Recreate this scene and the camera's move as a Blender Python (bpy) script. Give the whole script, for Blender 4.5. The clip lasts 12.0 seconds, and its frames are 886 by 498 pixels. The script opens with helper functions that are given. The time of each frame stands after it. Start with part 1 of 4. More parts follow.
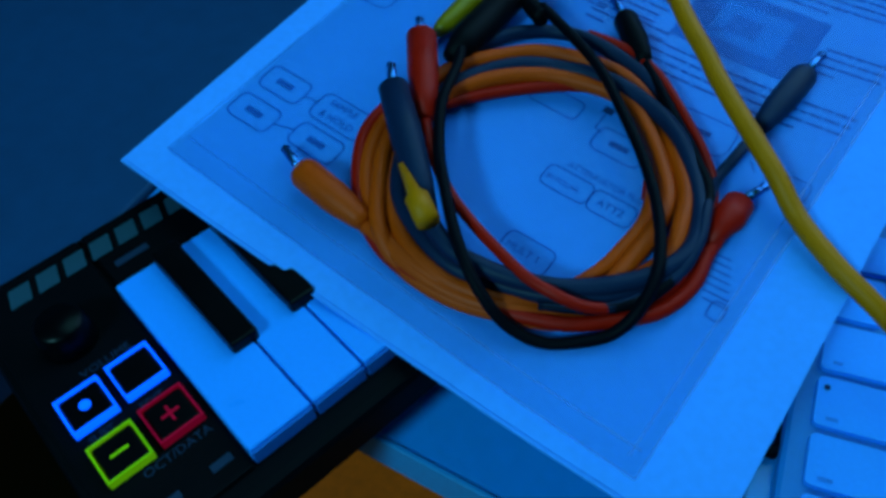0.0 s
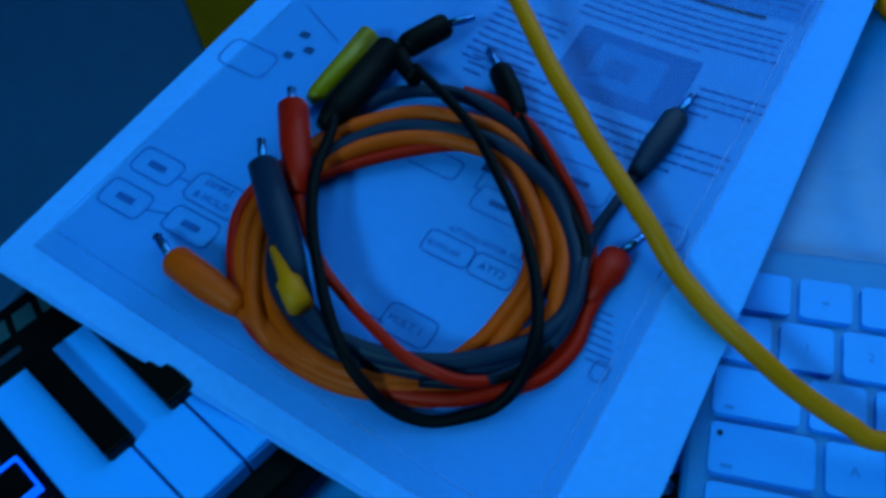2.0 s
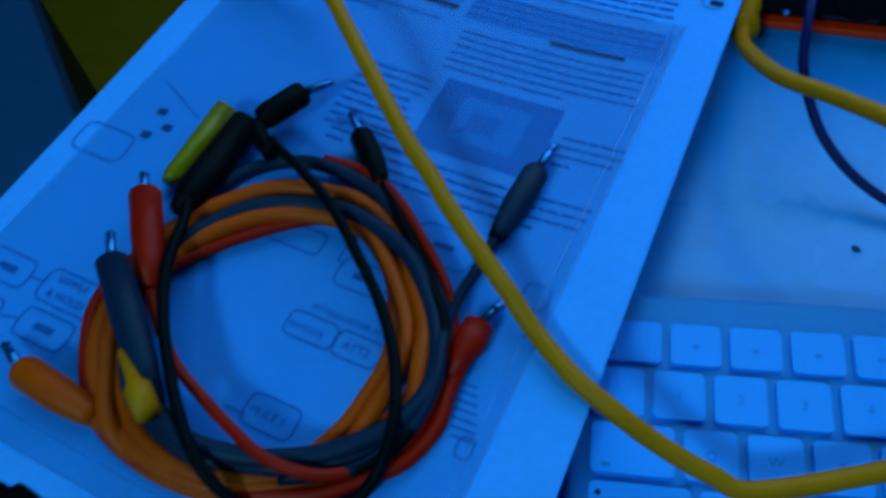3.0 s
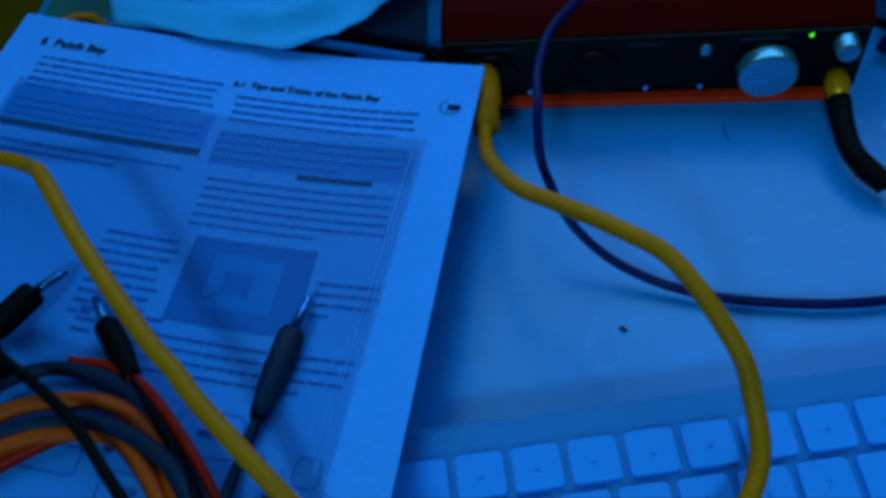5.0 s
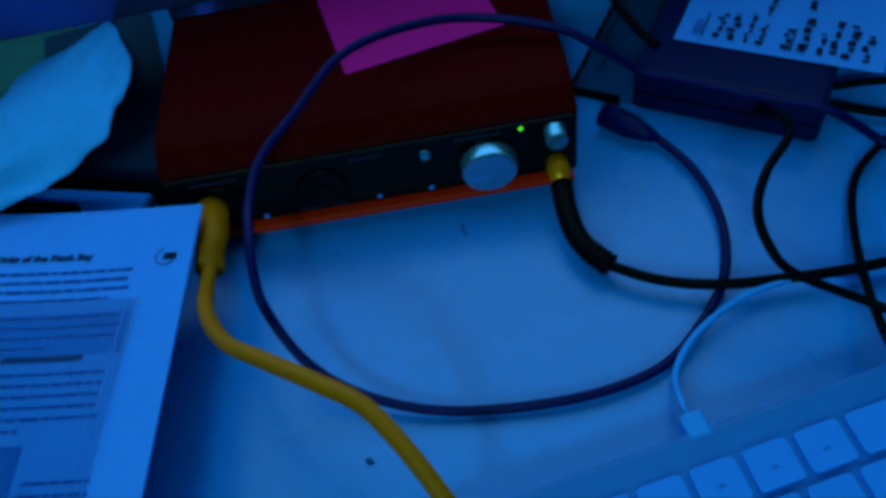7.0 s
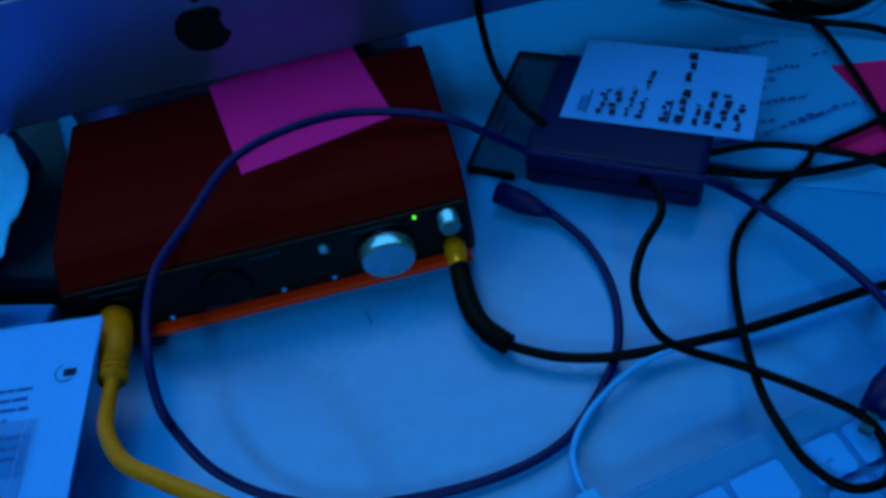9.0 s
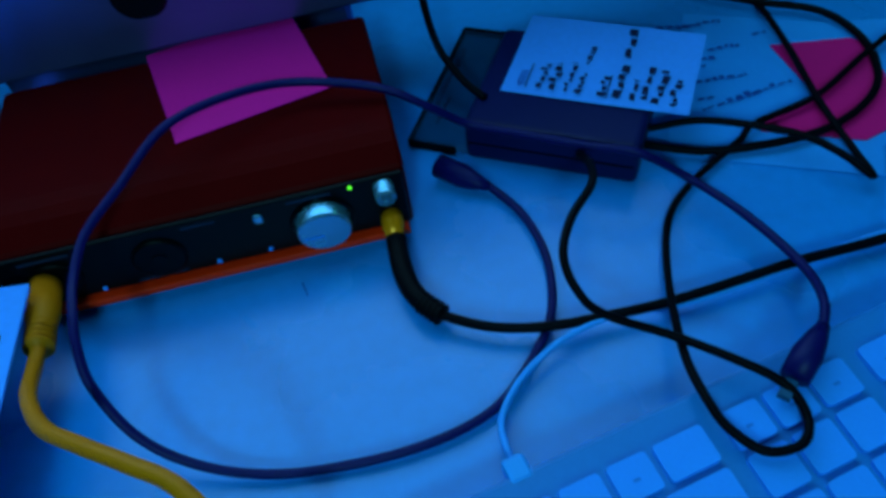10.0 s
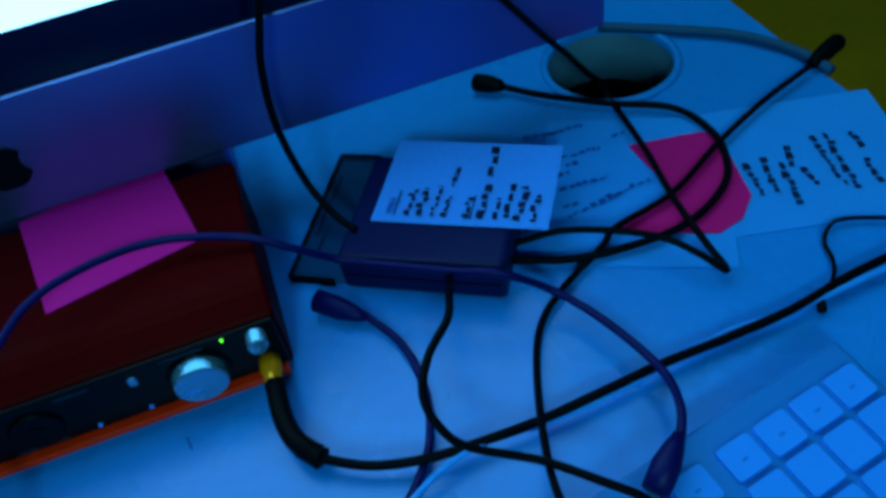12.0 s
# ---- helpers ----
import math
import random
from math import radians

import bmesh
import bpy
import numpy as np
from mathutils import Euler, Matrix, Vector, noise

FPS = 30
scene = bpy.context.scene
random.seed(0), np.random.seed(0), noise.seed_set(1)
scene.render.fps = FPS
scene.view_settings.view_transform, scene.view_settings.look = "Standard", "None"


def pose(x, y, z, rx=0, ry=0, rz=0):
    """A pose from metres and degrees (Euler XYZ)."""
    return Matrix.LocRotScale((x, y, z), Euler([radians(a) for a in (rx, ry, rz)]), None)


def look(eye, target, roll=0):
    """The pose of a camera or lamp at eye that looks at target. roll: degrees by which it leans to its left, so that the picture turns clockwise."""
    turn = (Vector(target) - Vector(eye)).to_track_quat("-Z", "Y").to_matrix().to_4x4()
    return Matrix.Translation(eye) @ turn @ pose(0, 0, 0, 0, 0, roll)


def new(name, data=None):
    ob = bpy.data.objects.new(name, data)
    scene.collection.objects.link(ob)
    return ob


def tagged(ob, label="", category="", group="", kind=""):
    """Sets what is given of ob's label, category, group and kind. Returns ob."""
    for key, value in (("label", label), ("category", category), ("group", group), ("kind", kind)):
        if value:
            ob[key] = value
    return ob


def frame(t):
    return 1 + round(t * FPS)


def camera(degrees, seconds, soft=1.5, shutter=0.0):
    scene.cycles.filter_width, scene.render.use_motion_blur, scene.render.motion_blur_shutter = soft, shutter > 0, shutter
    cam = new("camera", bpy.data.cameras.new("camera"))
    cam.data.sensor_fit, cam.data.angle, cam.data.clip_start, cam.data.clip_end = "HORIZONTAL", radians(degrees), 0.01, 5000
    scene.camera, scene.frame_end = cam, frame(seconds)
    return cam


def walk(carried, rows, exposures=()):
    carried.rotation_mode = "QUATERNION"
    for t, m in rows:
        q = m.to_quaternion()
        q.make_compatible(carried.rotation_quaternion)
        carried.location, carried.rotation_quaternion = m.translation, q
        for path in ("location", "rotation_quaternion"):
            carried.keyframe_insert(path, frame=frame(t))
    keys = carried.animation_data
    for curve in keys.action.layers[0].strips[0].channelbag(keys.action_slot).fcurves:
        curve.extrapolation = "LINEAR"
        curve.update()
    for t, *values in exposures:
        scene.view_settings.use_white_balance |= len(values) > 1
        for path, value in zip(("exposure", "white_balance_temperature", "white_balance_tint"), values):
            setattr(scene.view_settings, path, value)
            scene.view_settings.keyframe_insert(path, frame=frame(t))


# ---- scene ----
from math import cos, sin, pi

cam = camera(57.6, 12.0, soft=3.5, shutter=0.5)
PATH = [
    (0, (-0.043, -0.166, 0.248), (-0.629, 0.899, -1.34), -10.1),
    (0.5, (-0.043, -0.166, 0.249), (-0.624, 0.903, -1.339), -9.8),
    (1, (-0.041, -0.162, 0.249), (-0.596, 0.923, -1.337), -9.4),
    (1.5, (-0.035, -0.154, 0.251), (-0.558, 0.96, -1.325), -9.5),
    (2, (-0.025, -0.142, 0.253), (-0.514, 0.984, -1.326), -10.8),
    (2.5, (-0.014, -0.132, 0.255), (-0.462, 1.003, -1.33), -11.3),
    (3, (0.002, -0.117, 0.258), (-0.386, 1.053, -1.318), -11.8),
    (3.2, (0.009, -0.113, 0.258), (-0.362, 1.072, -1.31), -12.1),
    (4.8, (0.037, -0.076, 0.276), (-0.072, 1.114, -1.328), -11.8),
    (5, (0.046, -0.073, 0.277), (-0.05, 1.13, -1.318), -12.4),
    (5.5, (0.063, -0.066, 0.285), (0.012, 1.163, -1.291), -13.5),
    (6, (0.081, -0.064, 0.288), (0.098, 1.189, -1.271), -13.1),
    (6.5, (0.101, -0.064, 0.29), (0.212, 1.181, -1.272), -11.8),
    (7, (0.12, -0.052, 0.283), (0.291, 1.177, -1.285), -11.8),
    (7.5, (0.13, -0.043, 0.29), (0.391, 1.152, -1.292), -10.1),
    (7.7, (0.137, -0.05, 0.285), (0.403, 1.207, -1.247), -11.5),
    (9.3, (0.152, -0.052, 0.301), (0.465, 1.21, -1.219), -11.4),
    (9.5, (0.155, -0.055, 0.298), (0.476, 1.2, -1.225), -11.1),
    (10, (0.16, -0.063, 0.292), (0.524, 1.157, -1.251), -9.0),
    (10.5, (0.163, -0.076, 0.288), (0.536, 1.143, -1.252), -7.8),
    (11, (0.184, -0.072, 0.29), (0.633, 1.152, -1.227), -7.7),
    (11.5, (0.203, -0.067, 0.303), (0.683, 1.186, -1.179), -10.5),
    (12, (0.208, -0.068, 0.314), (0.72, 1.214, -1.132), -11.4),
]
EXPOSURES = [(0, -0.1), (1.5, -0.15), (2.5, -0.25), (3.2, -0.35), (4.8, -0.66), (5.5, -0.76), (6.5, -0.80), (7.0, -0.90), (7.7, -1.0), (9.3, -0.46), (10.5, -0.27), (12.0, -0.24)]
walk(cam, [(t, look(eye, aim, roll)) for t, eye, aim, roll in PATH], EXPOSURES)

# ---- light ----
world = bpy.data.worlds.new("room_air")
scene.world = world
world.use_nodes = True
world.node_tree.nodes["Background"].inputs[0].default_value = (0.02, 0.05, 0.09, 1)
world.node_tree.nodes["Background"].inputs[1].default_value = 0.3


def area_lamp(name, m, sx, sy, watts, colour):
    data = bpy.data.lights.new(name, "AREA")
    data.shape, data.size, data.size_y, data.energy, data.color = "RECTANGLE", sx, sy, watts, colour
    ob = new(name, data)
    ob.matrix_world = m
    return ob


DAY = (0.22, 0.87, 1.0)
area_lamp("window_light", look((-0.33, -1.05, 1.0), (0.1, 0.1, 0)), 0.2, 0.2, 14.0, DAY)
area_lamp("ceiling_light", look((0.3, 0.8, 1.6), (0.3, 0.8, 0)), 1.6, 1.3, 17.5, DAY)
# weak unseen area lamp added as soft fill from the front
area_lamp("front_fill_light", look((0.5, -1.6, 0.9), (0.1, 0.1, 0)), 1.4, 1.0, 1.0, DAY)

# ---- materials ----
MATS = {}


def lin(v):
    v /= 255
    return v / 12.92 if v <= 0.04045 else ((v + 0.055) / 1.055) ** 2.4


def mat(name, rgb, rough=0.5, metal=0.0, vary=0.12, size=60.0, bump=0.1, emit=0.0, spec=0.22, alpha=1.0):
    """A surface of that colour (0 to 255), with variation at two scales and a fine relief."""
    if name in MATS:
        return MATS[name]
    m = bpy.data.materials.new(name)
    m.use_nodes = True
    nt = m.node_tree
    b = nt.nodes["Principled BSDF"]
    base = [min(0.95, lin(c)) for c in rgb]
    co = nt.nodes.new("ShaderNodeTexCoord")
    n1, n2 = nt.nodes.new("ShaderNodeTexNoise"), nt.nodes.new("ShaderNodeTexNoise")
    n1.inputs["Scale"].default_value, n2.inputs["Scale"].default_value = size, size * 14
    n1.inputs["Detail"].default_value = 4
    add = nt.nodes.new("ShaderNodeMath")
    add.operation = "ADD"
    ramp = nt.nodes.new("ShaderNodeMapRange")
    ramp.inputs["From Min"].default_value, ramp.inputs["From Max"].default_value = 0.6, 1.4
    ramp.inputs["To Min"].default_value, ramp.inputs["To Max"].default_value = 1 - vary, 1 + vary
    mix = nt.nodes.new("ShaderNodeVectorMath")
    mix.operation = "SCALE"
    mix.inputs[0].default_value = base
    for n in (n1, n2):
        nt.links.new(co.outputs["Object"], n.inputs["Vector"])
    nt.links.new(n1.outputs["Fac"], add.inputs[0])
    nt.links.new(n2.outputs["Fac"], add.inputs[1])
    nt.links.new(add.outputs[0], ramp.inputs["Value"])
    nt.links.new(ramp.outputs[0], mix.inputs["Scale"])
    nt.links.new(mix.outputs[0], b.inputs["Base Color"])
    rr = nt.nodes.new("ShaderNodeMapRange")
    rr.inputs["To Min"].default_value, rr.inputs["To Max"].default_value = max(0.03, rough - 0.08), min(1, rough + 0.08)
    nt.links.new(n1.outputs["Fac"], rr.inputs["Value"])
    nt.links.new(rr.outputs[0], b.inputs["Roughness"])
    b.inputs["Metallic"].default_value = metal
    b.inputs["Specular IOR Level"].default_value = spec
    if bump:
        bp = nt.nodes.new("ShaderNodeBump")
        bp.inputs["Strength"].default_value, bp.inputs["Distance"].default_value = bump, 0.0005
        nt.links.new(n2.outputs["Fac"], bp.inputs["Height"])
        nt.links.new(bp.outputs[0], b.inputs["Normal"])
    if emit:
        b.inputs["Emission Color"].default_value = (*base, 1)
        b.inputs["Emission Strength"].default_value = emit
    b.inputs["Alpha"].default_value = alpha
    MATS[name] = m
    return m


PAPER = mat("paper_white", (54, 139, 240), 0.85, 0, 0.07, 25)
INK = mat("printing_ink", (10, 66, 155), 0.8, 0, 0.15, 200)
INK_DARK = mat("dark_ink", (3, 18, 60), 0.8, 0, 0.15, 200)
GREY_INK = mat("grey_ink", (10, 112, 214), 0.85, 0, 0.12, 90)
PIC_INK = mat("picture_ink", (4, 88, 185), 0.85, 0, 0.12, 90)
DESK = mat("desk_laminate", (10, 122, 211), 0.28, 0, 0.08, 9, 0.04, spec=0.38)
DESK_EDGE = mat("desk_edge_band", (18, 122, 190), 0.5, 0, 0.1, 30)
KEYCAP = mat("white_keycap", (30, 134, 242), 0.55, 0, 0.05, 50)
LEGEND = mat("key_legend", (22, 106, 206), 0.6, 0, 0.1, 200)
ALU = mat("keyboard_aluminium", (16, 108, 190), 0.42, 0.0, 0.06, 80)
BLACK = mat("black_plastic", (2, 3, 8), 0.55, 0, 0.25, 80, 0.2, spec=0.06)
BLACK_RUBBER = mat("black_cable_rubber", (2, 4, 12), 0.55, 0, 0.25, 150, 0.1, spec=0.05)
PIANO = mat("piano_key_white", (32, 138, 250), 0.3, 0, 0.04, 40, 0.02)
# darker copy of the key white: shade on the front faces put into colour
PIANO_SHADED = mat("piano_key_white_shaded", (20, 95, 185), 0.4, 0, 0.05, 40, 0.02)
GLOSS_BLACK = mat("piano_key_black", (2, 2, 5), 0.35, 0, 0.2, 60, 0.05, spec=0.1)
YELLOW = mat("yellow_rubber", (184, 100, 0), 0.5, 0, 0.1, 100, spec=0.12)
ORANGE = mat("orange_rubber", (188, 58, 0), 0.5, 0, 0.12, 120, spec=0.12)
RED = mat("red_rubber", (160, 14, 0), 0.5, 0, 0.12, 120, spec=0.12)
SLATE = mat("slate_rubber", (6, 28, 58), 0.5, 0, 0.15, 120, spec=0.12)
BLUE = mat("blue_cable_rubber", (10, 10, 76), 0.45, 0, 0.12, 120, spec=0.12)
WHITE_RUBBER = mat("white_cable_rubber", (34, 142, 236), 0.5, 0, 0.05, 120)
GREY_RUBBER = mat("grey_cable_rubber", (9, 66, 105), 0.5, 0, 0.1, 120)
STEEL = mat("nickel_tip", (50, 110, 180), 0.25, 0.9, 0.1, 200, 0.02)
GOLD = mat("gold_plating", (245, 130, 0), 0.35, 0.3, 0.12, 200, 0.02)
GOLD_LIME = mat("yellow_shell", (122, 98, 0), 0.35, 0.1, 0.2, 200, 0.05)
BOX_RED = mat("red_anodised_metal", (70, 1, 2), 0.5, 0.0, 0.12, 60, 0.1, spec=0.02)
RIM_RED = mat("red_rim", (240, 40, 2), 0.4, 0, 0.1, 60)
PANEL = mat("black_panel", (2, 5, 11), 0.35, 0, 0.2, 80, 0.05, spec=0.1)
KNOB = mat("silver_knob", (105, 170, 205), 0.25, 0.75, 0.08, 120, 0.05)
PINK = mat("pink_note_paper", (212, 2, 128), 0.8, 0, 0.06, 40)
PINK_DEEP = mat("magenta_note_paper", (225, 2, 110), 0.8, 0, 0.06, 40)
DRIVE = mat("navy_plastic", (6, 15, 68), 0.45, 0, 0.12, 60, 0.1, spec=0.12)
TISSUE = mat("tissue_paper", (44, 150, 225), 0.95, 0, 0.1, 60, 0.4)
CHIN = mat("computer_aluminium", (104, 116, 190), 0.38, 0.95, 0.04, 40, 0.01)
BEZEL = mat("glass_bezel", (2, 5, 40), 0.12, 0, 0.1, 40, 0)
LOGO = mat("logo_black", (3, 8, 22), 0.1, 0, 0.1, 40, 0)
CASE = mat("smoky_plastic", (10, 60, 104), 0.2, 0, 0.1, 40, 0.02, alpha=0.45)
GROMMET_WALL = mat("grommet_wall", (70, 112, 140), 0.6, 0, 0.15, 60)
# slate tone for the shadowed desk left of the red box
SLATE_SHADE = mat("slate_desk_shade", (24, 52, 88), 0.7, 0, 0.15, 30)
CABINET = mat("slate_panel", (4, 52, 96), 0.6, 0, 0.14, 6, 0.1)
FLOOR = mat("floor_wood", (170, 110, 0), 0.5, 0, 0.2, 12, 0.2)
WALL = mat("wall_paint", (40, 90, 120), 0.9, 0, 0.08, 4, 0.2)
BAG = mat("clear_film", (8, 80, 160), 0.3, 0, 0.2, 30, 0.0, spec=0.12, alpha=0.42)
BAG_SEAM = mat("clear_film_seam", (16, 90, 190), 0.3, 0, 0.2, 60, 0.1, spec=0.5, alpha=0.35)
# olive tone of the desk in shade with warm bounce
DESK_SHADE = mat("olive_desk_shade", (52, 104, 112), 0.8, 0, 0.15, 30)
# brighter orange for the added board that stands in for lit floor
FLOOR_LIT = mat("lit_floor_orange", (205, 72, 0), 0.55, 0, 0.2, 20, 0.2)
CRUMB = mat("grey_crumb", (14, 62, 96), 0.8, 0, 0.2, 300)
NOTE = mat("note_paper", (28, 134, 226), 0.85, 0, 0.06, 40)
# near-black for the cabinet body: shade below the top put into its colour
SHADE = mat("cabinet_body_shade", (26, 16, 2), 0.7, 0, 0.2, 8, 0.1)
SCREEN = mat("lit_screen", (142, 210, 255), 0.3, 0, 0.0, 4, 0, emit=3.4)
LED_GREEN = mat("led_green", (90, 235, 40), 0.3, 0, 0.0, 4, 0, emit=1.6)
LED_BLUE = mat("led_blue", (2, 84, 255), 0.3, 0, 0.0, 4, 0, emit=1.7)
LED_RED = mat("led_red", (170, 4, 44), 0.3, 0, 0.0, 4, 0, emit=0.2)
LED_LIME = mat("led_lime", (105, 170, 6), 0.3, 0, 0.0, 4, 0, emit=0.4)
WHITE_PRINT = mat("white_print", (24, 58, 78), 0.6, 0, 0.1, 200)
GREY_PRINT = mat("grey_print", (14, 36, 64), 0.6, 0, 0.1, 200)


# ---- mesh helpers ----
def part(name, bm, material, parent=None, label="", m=None, smooth=False):
    """One mesh object from a bmesh, under a thing or a part; coordinates in its parent's space."""
    me = bpy.data.meshes.new(name)
    if smooth:
        for f in bm.faces:
            f.smooth = True
    bm.to_mesh(me)
    bm.free()
    me.materials.append(material)
    ob = new(name, me)
    if m is not None:
        ob.matrix_world = m
    if parent is not None:
        ob.parent = parent
    return tagged(ob, label)


def thing(name, label, category, m=None, group="", kind=""):
    ob = new(name)
    ob.empty_display_size = 0.01
    if m is not None:
        ob.matrix_world = m
    return tagged(ob, label, category, group, kind)


def box(x0, x1, y0, y1, z0, z1, bevel=0.0, seg=2, bm=None):
    bm = bm or bmesh.new()
    made = bmesh.ops.create_cube(bm, size=1)["verts"]
    for v in made:
        v.co = ((x0 + x1) / 2 + v.co.x * (x1 - x0), (y0 + y1) / 2 + v.co.y * (y1 - y0), (z0 + z1) / 2 + v.co.z * (z1 - z0))
    if bevel:
        edges = list({e for v in made for e in v.link_edges})
        bmesh.ops.bevel(bm, geom=edges, offset=bevel, segments=seg, affect="EDGES", profile=0.5)
    return bm


def prism(points, z0, z1, bevel=0.0):
    bm = bmesh.new()
    f = bm.faces.new([bm.verts.new((x, y, z0)) for x, y in points])
    up = bmesh.ops.extrude_face_region(bm, geom=[f])["geom"]
    for v in up:
        if isinstance(v, bmesh.types.BMVert):
            v.co.z = z1
    bmesh.ops.recalc_face_normals(bm, faces=bm.faces)
    if bevel:
        bmesh.ops.bevel(bm, geom=list(bm.edges), offset=bevel, segments=2, affect="EDGES", profile=0.5)
    return bm


def lathe(p0, p1, profile, seg=20, bm=None):
    """A turned form from p0 to p1; profile: (share of the length, radius) from end to end."""
    bm = bm or bmesh.new()
    p0, p1 = Vector(p0), Vector(p1)
    q = (p1 - p0).to_track_quat("Z", "Y")
    rings = []
    for f, r in profile:
        c = p0.lerp(p1, f)
        rings.append([bm.verts.new(c + q @ Vector((r * cos(2 * pi * k / seg), r * sin(2 * pi * k / seg), 0))) for k in range(seg)])
    for a, b in zip(rings, rings[1:]):
        for k in range(seg):
            bm.faces.new((a[k], a[(k + 1) % seg], b[(k + 1) % seg], b[k]))
    bm.faces.new(rings[0][::-1])
    bm.faces.new(rings[-1])
    return bm


def glide(points, steps=7):
    """A smooth line through points (Catmull-Rom)."""
    pts = [Vector(p) for p in points]
    pts = [2 * pts[0] - pts[1]] + pts + [2 * pts[-1] - pts[-2]]
    out = []
    for a, b, c, d in zip(pts, pts[1:], pts[2:], pts[3:]):
        for k in range(steps):
            u = k / steps
            out.append(0.5 * (2 * b + (c - a) * u + (2 * a - 5 * b + 4 * c - d) * u * u + (3 * b - a - 3 * c + d) * u ** 3))
    return out + [pts[-2]]


def tube(line, radius, seg=10, bm=None):
    bm = bm or bmesh.new()
    rings, side = [], None
    for i, p in enumerate(line):
        ahead = (line[min(i + 1, len(line) - 1)] - line[max(i - 1, 0)]).normalized()
        if side is None:
            side = ahead.orthogonal().normalized()
        side = (side - ahead * side.dot(ahead)).normalized()
        other = ahead.cross(side)
        rings.append([bm.verts.new(p + radius * (cos(2 * pi * k / seg) * side + sin(2 * pi * k / seg) * other)) for k in range(seg)])
    for a, b in zip(rings, rings[1:]):
        for k in range(seg):
            bm.faces.new((a[k], a[(k + 1) % seg], b[(k + 1) % seg], b[k]))
    bm.faces.new(rings[0][::-1])
    bm.faces.new(rings[-1])
    return bm


def mm(points):
    return [Vector(p) / 1000 for p in points]


def lettering(text, size, bold=0.0):
    """A flat bmesh of that text, size high, starting at the origin; it lies in x and y."""
    data = bpy.data.curves.new("lettering", "FONT")
    data.offset = bold
    data.body, data.size, data.resolution_u = text, size, 2
    ob = bpy.data.objects.new("lettering", data)
    scene.collection.objects.link(ob)
    bpy.context.view_layer.update()
    me = bpy.data.meshes.new_from_object(ob.evaluated_get(bpy.context.evaluated_depsgraph_get()))
    bm = bmesh.new()
    bm.from_mesh(me)
    bpy.data.objects.remove(ob)
    bpy.data.curves.remove(data)
    bpy.data.meshes.remove(me)
    return bm


# ---- the room ----
def setting(name, bm, material, label, category, m=None):
    return tagged(part(name, bm, material, None, label, m), label, category, kind="structure")


FZ = -0.73
setting("floor", box(-2.0, 2.4, -1.8, 2.2, FZ - 0.05, FZ), FLOOR, "warm brown wooden floor under the desk", "floor")
setting("wall_north", box(-2.0, 2.4, 2.2, 2.3, FZ, 1.7), WALL, "plain painted wall behind the desk", "wall")
setting("wall_south", box(-2.0, 2.4, -1.9, -1.8, FZ, 1.7), WALL, "plain painted wall", "wall")
setting("wall_east", box(2.4, 2.5, -1.9, 2.3, FZ, 1.7), WALL, "plain painted wall", "wall")
setting("wall_west", box(-2.1, -2.0, -1.9, 2.3, FZ, 1.7), WALL, "plain painted wall", "wall")
setting("ceiling", box(-2.1, 2.5, -1.9, 2.3, 1.7, 1.75), WALL, "plain painted ceiling", "ceiling")

# the desk stands 10 degrees askew
D = pose(-0.105, -0.081, 0, 0, 0, -10)


def on_desk(x, y, z=0.0):
    return D @ Vector((x, y, z))


